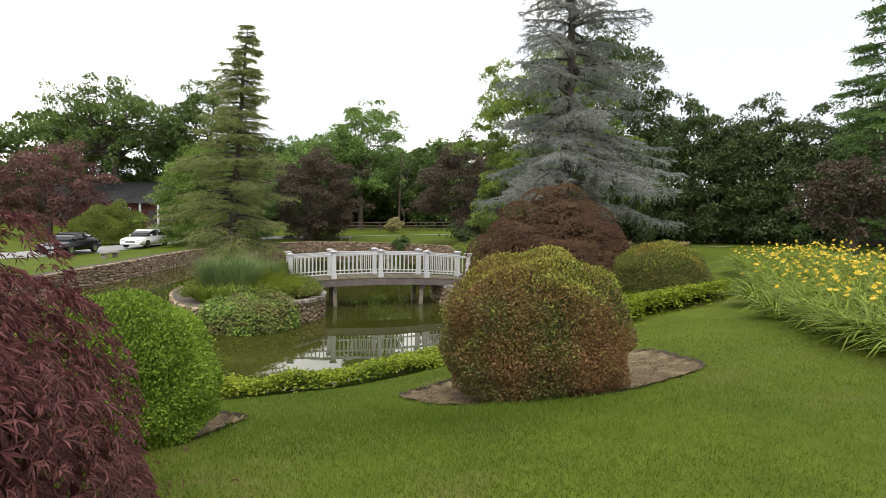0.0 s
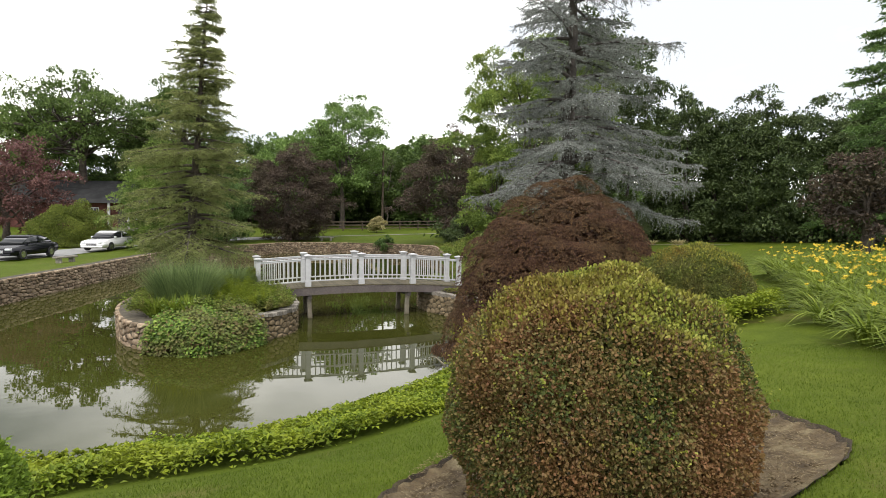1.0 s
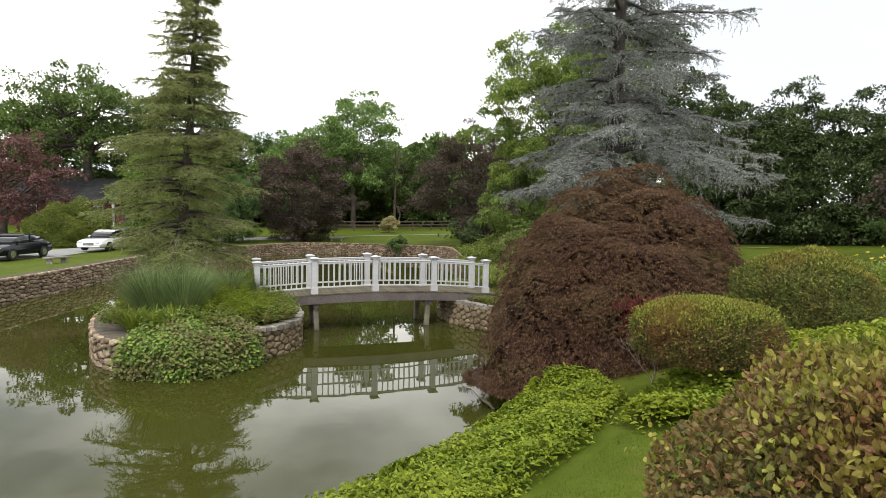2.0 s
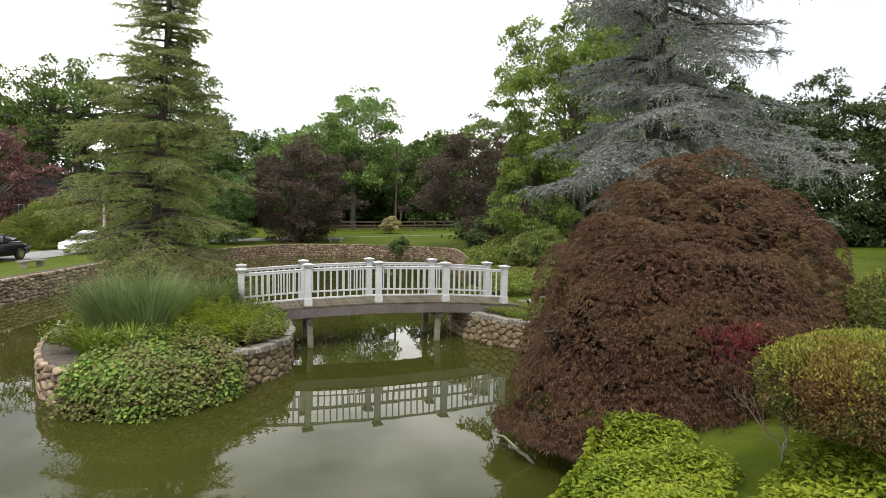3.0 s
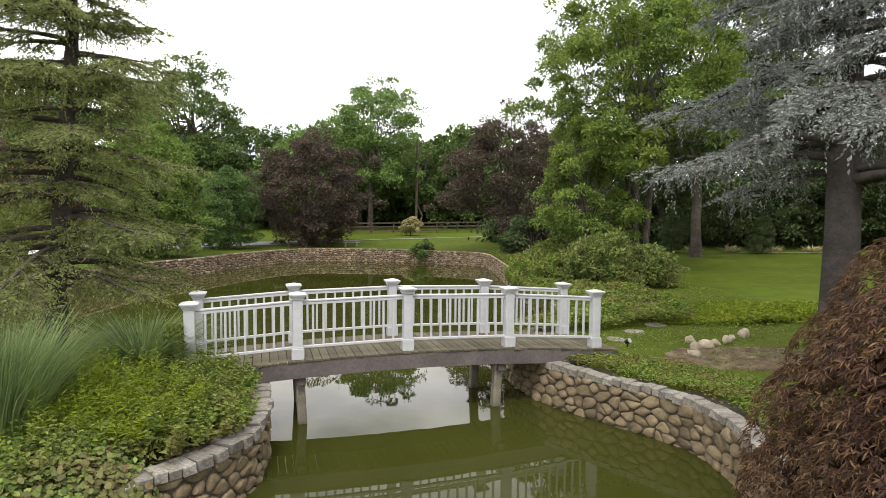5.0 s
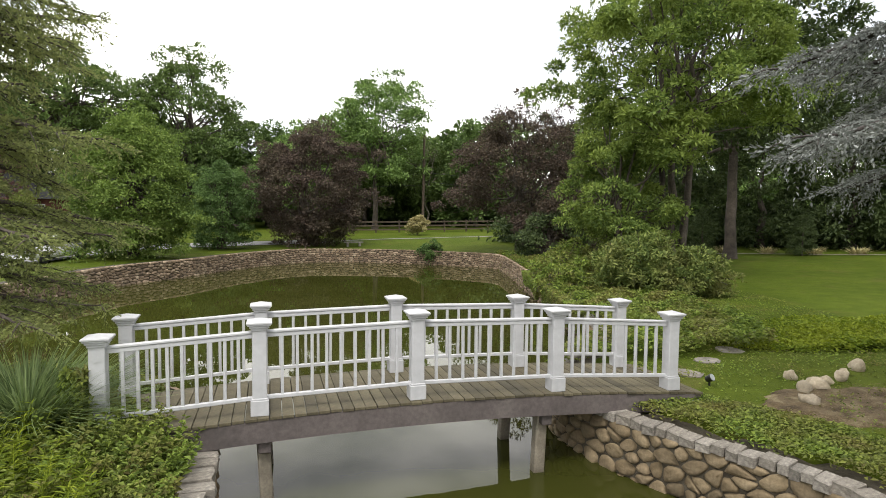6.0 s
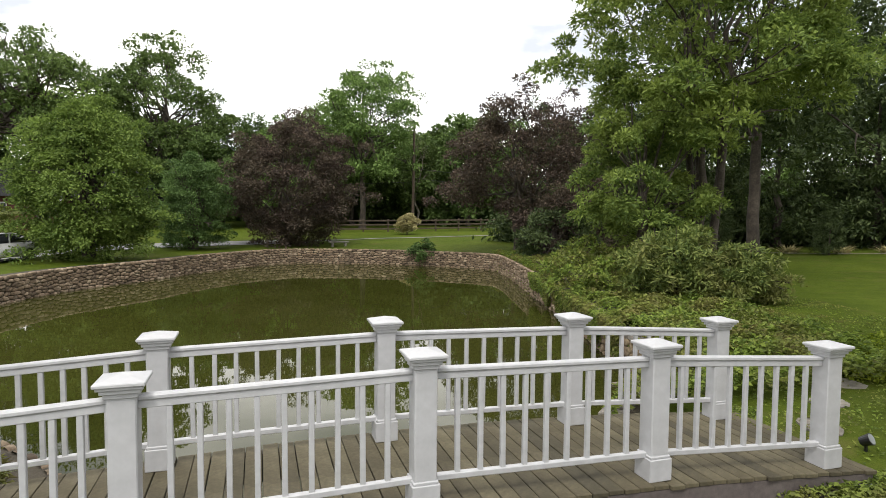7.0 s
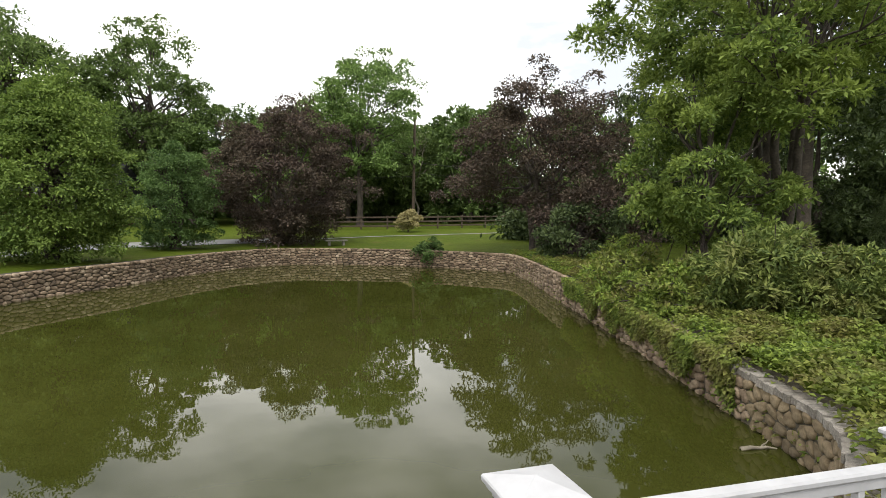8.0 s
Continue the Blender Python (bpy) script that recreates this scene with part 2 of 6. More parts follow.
ROSE = leaf_material("rosy_purple_leaf", (0.065, 0.032, 0.032), (0.12, 0.060, 0.056), (0.19, 0.10, 0.088), 0.5)
SPRUCE_BARK = rough_material("spruce_bark", (0.039, 0.033, 0.029), (0.065, 0.055, 0.049), (0.111, 0.094, 0.085), 2.0, 14.0, 0.95, 0.8, 0.04)
WOODS = leaf_material("woodland_leaf", (0.046, 0.080, 0.022), (0.084, 0.134, 0.036), (0.136, 0.198, 0.054), 0.15)

# ---- building helpers ----
def quick_mesh(name, verts, faces, material, smooth=False):
    """A mesh from an (n, 3) array of places and an (m, k) array of corners."""
    verts, faces = np.asarray(verts, np.float32), np.asarray(faces, np.int32)
    me = bpy.data.meshes.new(name)
    k = faces.shape[1]
    me.vertices.add(len(verts))
    me.vertices.foreach_set("co", verts.ravel())
    me.loops.add(faces.size)
    me.loops.foreach_set("vertex_index", faces.ravel())
    me.polygons.add(len(faces))
    me.polygons.foreach_set("loop_start", np.arange(0, faces.size, k, dtype=np.int32))
    me.update(calc_edges=True)
    me.validate()
    me.polygons.foreach_set("use_smooth", np.full(len(faces), smooth))
    me.materials.append(material)
    return me


def child(name, mesh, parent, label="", at=None):
    ob = new(name, mesh)
    ob.parent = parent
    if at is not None:
        ob.matrix_basis = at
    return tagged(ob, label) if label else ob


def part(name, bm, material, parent, label="", smooth=False):
    """Links a bmesh as one mesh object under a thing or a part."""
    me = bpy.data.meshes.new(name)
    bm.to_mesh(me)
    bm.free()
    me.materials.append(material)
    if smooth:
        me.polygons.foreach_set("use_smooth", np.full(len(me.polygons), True))
    return child(name, me, parent, label)


def thing(name, label, category, at=(0, 0, 0), group="", kind="", turn=0.0):
    ob = tagged(new(name), label, category, group, kind)
    ob.matrix_basis = pose(*at, 0, 0, turn)
    return ob


def box_into(bm, x0, x1, y0, y1, z0, z1, bevel=0.0, m=None):
    r = bmesh.ops.create_cube(bm, size=1.0, matrix=Matrix.LocRotScale(((x0 + x1) / 2, (y0 + y1) / 2, (z0 + z1) / 2), None, (x1 - x0, y1 - y0, z1 - z0)))
    vs = r["verts"]
    if bevel:
        es = list({e for v in vs for e in v.link_edges})
        vs = bmesh.ops.bevel(bm, geom=es, offset=bevel, segments=1, affect="EDGES")["verts"]
    if m is not None:
        bmesh.ops.transform(bm, matrix=m, verts=list(vs))
    return vs


def box(x0, x1, y0, y1, z0, z1, bevel=0.0, m=None):
    bm = bmesh.new()
    box_into(bm, x0, x1, y0, y1, z0, z1, bevel, m)
    return bm


def smoothstep(x):
    x = np.clip(x, 0, 1)
    return x * x * (3 - 2 * x)


def unit(v):
    return v / np.maximum(np.linalg.norm(v, axis=-1, keepdims=True), 1e-9)


def wave(x, y, z, s):
    """A cheap smooth unevenness between about -1 and 1."""
    return (np.sin(x * s * 1.7 + 1.3 + 1.9 * np.sin(y * s * 0.9 + z * s)) + np.sin(y * s * 2.1 + 0.7 + 1.6 * np.sin(z * s * 1.3)) + np.sin(z * s * 1.9 + 2.1 + 1.7 * np.sin(x * s * 1.1))) / 3


def leaf_quads(base, way, normal, length, width, fold=0.12):
    """Verts and faces of leaves: folded lozenges from base along way."""
    way = unit(way)
    side = unit(np.cross(way, normal))
    nor = np.cross(side, way)
    length, width = np.broadcast_to(length, len(base))[:, None], np.broadcast_to(width, len(base))[:, None]
    mid = base + way * length * 0.45
    lift = nor * width * fold * 2
    v = np.stack([base, mid - side * width / 2 + lift, base + way * length - nor * width * fold, mid + side * width / 2 + lift], 1).reshape(-1, 3)
    f = np.arange(len(v)).reshape(-1, 4)
    return v, f


def leaf_mesh(name, base, way, normal, length, width, material, fold=0.12):
    v, f = leaf_quads(base, way, normal, length, width, fold)
    return quick_mesh(name, v, f, material)


def round_leaf_mesh(name, base, way, normal, length, width, material, fold=0.1):
    """Leaves with a rounded outline, for what is seen from close by."""
    way = unit(way)
    side = unit(np.cross(way, normal))
    nor = np.cross(side, way)
    length, width = np.broadcast_to(length, len(base))[:, None], np.broadcast_to(width, len(base))[:, None]
    a, b, lift = base + way * length * 0.32, base + way * length * 0.72, nor * width * fold
    v = np.stack([base, a - side * width * 0.46 + lift, b - side * width * 0.42 + lift, base + way * length - lift, b + side * width * 0.42 + lift, a + side * width * 0.46 + lift], 1).reshape(-1, 3)
    return quick_mesh(name, v, np.arange(len(v)).reshape(-1, 6), material)


def blade_mesh(name, base, way, bend, length, width, material, steps=3):
    """Long narrow blades that rise along way and bow over along bend."""
    n = len(base)
    way = unit(way)
    side = unit(np.cross(way, bend + np.array([1e-4, 2e-4, 0])))
    length, width = np.broadcast_to(length, n)[:, None], np.broadcast_to(width, n)[:, None]
    rows = []
    for i in range(steps + 1):
        s = i / steps
        p = base + way * length * s + bend * length * s * s
        w = width * (1 - s ** 2.2) * 0.5 + 0.0006
        rows += [p - side * w, p + side * w]
    v = np.stack(rows, 1)
    q = 2 * (steps + 1)
    f = np.array([[2 * i, 2 * i + 1, 2 * i + 3, 2 * i + 2] for i in range(steps)])
    faces = (np.arange(n)[:, None, None] * q + f[None]).reshape(-1, 4)
    return quick_mesh(name, v.reshape(-1, 3), faces, material)


def tubes(runs, sides=6):
    """Tapered limbs. Each run: places (n, 3) and radii (n)."""
    vs, fs, o = [], [], 0
    for pts, rad in runs:
        pts, rad = np.asarray(pts, float), np.asarray(rad, float)
        n = len(pts)
        way = unit(np.gradient(pts, axis=0))
        ref = np.where(np.abs(way[:, 2:3]) > 0.9, np.array([[1.0, 0, 0]]), np.array([[0, 0, 1.0]]))
        a = unit(np.cross(way, ref))
        b = np.cross(way, a)
        ang = np.linspace(0, 2 * np.pi, sides, endpoint=False)
        ring = pts[:, None] + rad[:, None, None] * (np.cos(ang)[None, :, None] * a[:, None] + np.sin(ang)[None, :, None] * b[:, None])
        vs.append(ring.reshape(-1, 3))
        i, j = np.meshgrid(np.arange(n - 1), np.arange(sides), indexing="ij")
        f = np.stack([i * sides + j, i * sides + (j + 1) % sides, (i + 1) * sides + (j + 1) % sides, (i + 1) * sides + j], -1).reshape(-1, 4)
        fs.append(f + o)
        o += n * sides
    return np.concatenate(vs), np.concatenate(fs)


def limb(a, b, sag=0.0, r0=0.1, r1=0.02, n=6, wob=0.0):
    s = np.linspace(0, 1, n)[:, None]
    p = np.asarray(a) * (1 - s) + np.asarray(b) * s
    p[:, 2] += (sag * 4 * s * (1 - s))[:, 0]
    if wob:
        k = rng.normal(0, wob, (n, 3))
        k[0] = k[-1] = 0
        p = p + k
    return p, (r0 * (1 - s) + r1 * s)[:, 0]


def ball(n):
    v = rng.normal(0, 1, (n, 3))
    return unit(v)

# ---- the lie of the land ----
SHORE = [(-6.2, -13.4), (-4.9, -13.35), (-3.8, -13.25), (-2.65, -12.7), (-0.9, -11.6), (0.8, -10.0), (2.3, -7.2), (3.6, -4.6), (3.9, -3.3), (3.3, -2.0), (2.75, -0.8),
         (2.6, 0.6), (3.0, 1.6), (4.4, 2.6), (5.5, 3.6), (6.1, 5.2), (6.6, 7.0), (7.6, 10.0), (9.0, 15.0), (11.0, 22.0), (12.2, 26.6), (11.0, 28.4), (7.0, 32.0),
         (1.2, 34.2), (-1.5, 32.4), (-4.2, 28.8), (-5.8, 25.5), (-8.6, 21.8), (-9.8, 17.5), (-11.0, 11.5), (-12.4, 6.5), (-13.6, 0.0), (-14.0, -6.0), (-12.0, -11.0), (-9.0, -13.4)]
ISLAND = [(-7.2, -2.2), (-6.6, -3.9), (-5.2, -4.8), (-3.9, -4.0), (-3.0, -3.35), (-2.55, -2.6), (-2.45, -1.2), (-2.6, 0.4), (-3.0, 1.8), (-4.2, 3.1), (-5.8, 3.5), (-7.0, 2.4), (-7.5, 0.2)]


def rounded(poly, times=2):
    p = np.array(poly, float)
    for _ in range(times):
        q = np.roll(p, -1, 0)
        p = np.stack([0.78 * p + 0.22 * q, 0.22 * p + 0.78 * q], 1).reshape(-1, 2)
    return p


SHORE_LINE, ISLAND_LINE = rounded(SHORE), rounded(ISLAND)
# spade-cut beds under the clipped shrubs: middle, half axes, turn
BEDS = [(-1.3, -16.95, 1.95, 1.4, 15.0), (-5.85, -17.5, 0.93, 0.95, 0.0)]


def bed_ring(ang, cx, cy):
    return 1 + 0.05 * np.sin(3 * ang + cx) + 0.03 * np.sin(7 * ang + cy)


def bed_share(x, y, bed):
    """0 at a bed's middle, 1 at its uneven rim."""
    cx, cy, rx, ry, turn = bed
    c, s = math.cos(math.radians(turn)), math.sin(math.radians(turn))
    px, py = ((x - cx) * c + (y - cy) * s) / rx, (-(x - cx) * s + (y - cy) * c) / ry
    return np.hypot(px, py) / bed_ring(np.arctan2(py, px), cx, cy)


def signed(poly, x, y):
    """Distance to a closed outline: positive outside."""
    x, y = np.asarray(x, float), np.asarray(y, float)
    best, inside = np.full(x.shape, 1e9), np.zeros(x.shape, bool)
    for (ax, ay), (bx, by) in zip(poly, np.roll(poly, -1, 0)):
        ex, ey = bx - ax, by - ay
        t = np.clip(((x - ax) * ex + (y - ay) * ey) / (ex * ex + ey * ey), 0, 1)
        best = np.minimum(best, np.hypot(x - ax - t * ex, y - ay - t * ey))
        cross = (ay > y) != (by > y)
        inside ^= cross & (x < (bx - ax) * (y - ay) / (by - ay + 1e-12) + ax)
    return np.where(inside, -best, best)


def land(x, y, cut=False):
    """The ground's height: a lawn that falls to the pond, low banks behind stone walls, an island. cut: falls away behind the walls."""
    x, y = np.asarray(x, float), np.asarray(y, float)
    d, di = signed(SHORE_LINE, x, y), signed(ISLAND_LINE, x, y)
    out = np.maximum(d, 0)
    south = 0.62 + 1.42 * (1 - np.exp(-(out / 4.0) ** 1.3)) + 0.02 * np.minimum(out, 20)
    north = 0.78 + 0.032 * np.minimum(out, 45)
    north = north - 0.3 * smoothstep((-9.5 - x) / 5) * smoothstep(out / 0.8)
    s = smoothstep((-3.5 - y) / 5.5)
    bank = south * s + north * (1 - s) + 0.02 * wave(x, y, 0 * x, 0.6)
    isle = 0.74 + 0.18 * smoothstep(-di / 1.5)
    edge = smoothstep((d + 0.32 - (0.42 * (1 - smoothstep((-5.0 - y) / 1.5)) if cut else 0.0)) / 0.3)
    edge_i = smoothstep((-di + (-0.2 if cut else 0.02)) / 0.3)
    z = -0.9 + (bank + 0.9) * edge
    for bed in BEDS:
        z = z - 0.09 * smoothstep((1.0 - bed_share(x, y, bed)) / 0.06)
    return np.where(di < 0.5, np.maximum(z, -0.9 + (isle + 0.9) * edge_i), z)


def drape(x, y, up=0.0):
    return np.stack([x, y, land(x, y) + up], -1)


def spread(a, b, step):
    return np.arange(a, b + step / 2, step)


far = np.array([75, 95, 130, 190, 300, 600, 1400.0])
gx = np.concatenate([-far[::-1], spread(-60, -24, 3.0), spread(-22, -7.2, 0.4), spread(-7.0, 1.0, 0.1), spread(1.2, 34, 0.4), spread(36, 64, 3.0), far])
gy = np.concatenate([-far[::-1], spread(-60, -30, 3.0), spread(-28, -18.8, 0.4), spread(-18.6, -15.2, 0.1), spread(-15.0, 44, 0.4), spread(46, 68, 3.0), far])
mx, my = np.meshgrid(gx, gy)
gv = np.stack([mx.ravel(), my.ravel(), land(mx.ravel(), my.ravel(), True)], -1)
w = len(gx)
gi, gj = np.meshgrid(np.arange(len(gy) - 1), np.arange(w - 1), indexing="ij")
gf = np.stack([gi * w + gj, gi * w + gj + 1, (gi + 1) * w + gj + 1, (gi + 1) * w + gj], -1).reshape(-1, 4)
tagged(new("ground", quick_mesh("ground", gv, gf, LAWN, True)), "mown green lawn sloping down to a pond", "lawn", kind="structure")

inner = SHORE_LINE + unit(SHORE_LINE - SHORE_LINE.mean(0)) * 0.5
bm = bmesh.new()
bm.faces.new([bm.verts.new((px, py, 0.0)) for px, py in inner])
bmesh.ops.triangulate(bm, faces=bm.faces[:])
me = bpy.data.meshes.new("water")
bm.to_mesh(me)
bm.free()
me.materials.append(WATER)
tagged(new("water", me), "still algae-green pond water mirroring trees and sky", "pond", kind="structure")


def ribbon(name, line, width, material, up, step=1.0, label="", category=""):
    """A flat strip laid over the ground along a line."""
    p = np.array(line, float)
    seg = np.concatenate([[0], np.cumsum(np.hypot(*np.diff(p, axis=0).T))])
    s = np.arange(0, seg[-1], step)
    k = [np.interp(s, seg, p[:, i]) for i in (0, 1)]
    for _ in range(6):
        k = [np.concatenate([a[:1], (a[:-2] + 2 * a[1:-1] + a[2:]) / 4, a[-1:]]) for a in k]
    c = np.stack(k, 1)
    t = unit(np.gradient(c, axis=0))
    nrm = np.stack([-t[:, 1], t[:, 0]], 1)
    cols = np.linspace(-0.5, 0.5, 6) * width
    g = c[:, None] + nrm[:, None] * cols[None, :, None]
    v = drape(g[..., 0].ravel(), g[..., 1].ravel(), up)
    i, j = np.meshgrid(np.arange(len(c) - 1), np.arange(5), indexing="ij")
    f = np.stack([i * 6 + j, (i + 1) * 6 + j, (i + 1) * 6 + j + 1, i * 6 + j + 1], -1).reshape(-1, 4)[:, ::-1]
    return tagged(new(name, quick_mesh(name, v, f, material, True)), label, category, kind="structure")


ribbon("road", [(-42, -12), (-25, 8), (-17.5, 19.5), (-14.2, 27), (-9.5, 35), (-3, 39.8), (2.5, 41.5)], 3.4, ASPHALT, 0.03, label="narrow grey asphalt lane beyond the pond", category="road")
ribbon("path", [(2.4, 41.5), (8, 43.5), (24, 45), (60, 46)], 0.5, ASPHALT, 0.03, label="narrow grey footpath across the far lawn", category="path")

# ---- the footbridge ----
POSTS, HALF = (-3.45, -1.83, 0.0, 1.88, 3.65), 0.635


def deck_z(x):
    return 1.14 - 0.0118 * x * x


def baluster_mesh():
    bm = box(-0.018, 0.018, -0.018, 0.018, 0, 1, 0.004)
    me = bpy.data.meshes.new("baluster")
    bm.to_mesh(me)
    bm.free()
    me.materials.append(WHITE)
    return me


def post_parts(bridge, x, y):
    z = deck_z(x)
    bm = box(-0.08, 0.08, -0.08, 0.08, 0.0, 0.985, 0.008)
    post = part("post", bm, WHITE, bridge, "white painted square post")
    post.matrix_basis = pose(x, y, z)
    bm = bmesh.new()
    box_into(bm, -0.1, 0.1, -0.1, 0.1, -0.012, 0.165, 0.006)
    box_into(bm, -0.09, 0.09, -0.09, 0.09, 0.163, 0.187, 0.006)
    part("base_trim", bm, WHITE, post)
    bm = bmesh.new()
    for h, z0, z1 in ((0.092, 0.955, 0.985), (0.108, 0.985, 1.012), (0.125, 1.012, 1.032), (0.138, 1.032, 1.056)):
        box_into(bm, -h, h, -h, h, z0, z1, 0.005)
    r = bmesh.ops.create_cone(bm, cap_ends=True, segments=4, radius1=0.134 * math.sqrt(2), radius2=0.012, depth=0.034, matrix=pose(0, 0, 1.073, 0, 0, 45))
    part("cap", bm, WHITE, post)
    return post


def build_bridge():
    bridge = thing("footbridge", "white-railed arched wooden footbridge with weathered deck over the pond", "bridge")
    xs = POSTS
    for y in (-HALF, HALF):
        for x in xs:
            post_parts(bridge, x, y)
    bal = baluster_mesh()
    for y in (-HALF, HALF):
        for a, b in zip(xs, xs[1:]):
            za, zb = deck_z(a), deck_z(b)
            mid = pose((a + b) / 2, y, (za + zb) / 2)
            tilt = Matrix(((1, 0, 0, 0), (0, 1, 0, 0), ((zb - za) / (b - a), 0, 1, 0), (0, 0, 0, 1)))
            half = (b - a) / 2 - 0.075
            bm = box(-half, half, -0.034, 0.034, 0.915, 0.95, 0.009)
            box_into(bm, -half, half, -0.022, 0.022, 0.868, 0.915, 0.004)
            bm.transform(tilt)
            part("top_rail", bm, WHITE, bridge).matrix_basis = mid
            bm = box(-half, half, -0.024, 0.024, 0.155, 0.2, 0.006)
            bm.transform(tilt)
            part("bottom_rail", bm, WHITE, bridge).matrix_basis = mid
            for k in range(9):
                s = (k + 1) / 10
                x = a + 0.08 + (b - a - 0.16) * s
                z = za + (zb - za) * ((x - a) / (b - a))
                lean = rng.normal(0, 0.25)
                child("baluster", bal, bridge, at=pose(x, y, z + 0.195, 0, lean, 0) @ Matrix.Diagonal((1, 1, 0.68, 1)))
    # deck boards across the bridge
    me = None
    n = 60
    for i in range(n):
        x = -4.02 + 8.1 * (i + 0.5) / n
        if me is None:
            bm = box(-0.0635, 0.0635, -0.80, 0.80, -0.035, 0.0, 0.004)
            me = bpy.data.meshes.new("deck_board")
            bm.to_mesh(me)
            bm.free()
            me.materials.append(DECK)
        tilt = math.degrees(math.atan(-2 * 0.0118 * x))
        child("deck_board", me, bridge, at=pose(x + rng.normal(0, 0.001), rng.normal(0, 0.006), deck_z(x) - 0.012 + rng.normal(0, 0.0015), 0, -tilt, rng.normal(0, 0.12)))
    # arched side beams
    for y0, y1 in ((-0.79, -0.70), (0.70, 0.79)):
        bm = bmesh.new()
        rows = []
        for i in range(25):
            x = -2.95 + 7.0 * i / 24
            z = deck_z(x) - 0.05
            rows.append([bm.verts.new((x, yy, zz)) for yy, zz in ((y0, z), (y1, z), (y1, z - 0.25), (y0, z - 0.25))])
        for p, q in zip(rows, rows[1:]):
            for k in range(4):
                bm.faces.new([p[k], q[k], q[(k + 1) % 4], p[(k + 1) % 4]])
        bm.faces.new(rows[0])
        bm.faces.new(rows[-1][::-1])
        bmesh.ops.recalc_face_normals(bm, faces=bm.faces[:])
        part("side_beam", bm, BEAM, bridge, "grey weathered curved timber beam")
    for x in (-1.78, 1.72):
        part("cross_beam", box(x - 0.07, x + 0.07, -0.74, 0.74, 0.66, 0.80, 0.01), BEAM, bridge)
        for y in (-0.58, 0.6):
            bm = box(-0.075, 0.075, -0.075, 0.075, -1.7, 0.0, 0.015)
            leg = part("leg", bm, PILE, bridge, "bleached split timber pile standing in water")
            leg.matrix_basis = pose(x - 0.02, y, 0.80, 0, -3.0 if x < 0 else 2.5, 0)
    bm = box(3.86, 4.02, -0.86, -0.80, 0.66, 0.84, 0.01)
    part("bracket", bm, plain_material("galvanised_bracket", (0.42, 0.43, 0.44), 0.5, 0.6), bridge, "pale grey metal bracket on the beam's end")
    return bridge


build_bridge()

# ---- stone walls round the pond ----
def run_line(line, a, b, closed=True):
    """Points of a closed outline from its point nearest to a, onward to the one nearest to b."""
    i, j = [int(np.argmin(np.hypot(*(line - np.array(q)).T))) for q in (a, b)]
    k = np.arange(i, j + 1) if j >= i else np.r_[np.arange(i, len(line)), np.arange(0, j + 1)]
    return line[k]


def along(line, s):
    seg = np.concatenate([[0], np.cumsum(np.hypot(*np.diff(line, axis=0).T))])
    p = np.stack([np.interp(s, seg, line[:, i]) for i in (0, 1)], -1)
    q = np.stack([np.interp(np.minimum(s + 0.15, seg[-1]), seg, line[:, i]) - np.interp(np.maximum(s - 0.15, 0), seg, line[:, i]) for i in (0, 1)], -1)
    return p, unit(q), seg[-1]


def wall_core(line, top, thick, parent, side, material=None):
    """The mortared body behind the stones; side: +1 puts the water on its right."""
    _, _, length = along(line, np.zeros(1))
    s = np.arange(0, length + 0.2, 0.3)
    p, t, _ = along(line, np.minimum(s, length))
    n = np.stack([-t[:, 1], t[:, 0]], 1) * side
    prof = [(-0.165, -0.8), (-0.165, top - 0.06), (thick, top - 0.06), (thick, -0.8)]
    v = np.stack([np.column_stack([p + n * o, np.full(len(p), z)]) for o, z in prof], 1)
    i, j = np.meshgrid(np.arange(len(p) - 1), np.arange(3), indexing="ij")
    f = np.stack([i * 4 + j, i * 4 + j + 1, (i + 1) * 4 + j + 1, (i + 1) * 4 + j], -1).reshape(-1, 4)
    child("core", quick_mesh("core", v.reshape(-1, 3), f, material or MORTAR), parent)


def clip_cell(poly, mid, way):
    """The part of a polygon that lies behind the line through mid across way."""
    out = []
    for a, b in zip(poly, poly[1:] + poly[:1]):
        da, db = (a[0] - mid[0]) * way[0] + (a[1] - mid[1]) * way[1], (b[0] - mid[0]) * way[0] + (b[1] - mid[1]) * way[1]
        if da <= 0:
            out.append(a)
        if (da < 0 < db) or (db < 0 < da):
            k = da / (da - db)
            out.append((a[0] + (b[0] - a[0]) * k, a[1] + (b[1] - a[1]) * k))
    return out


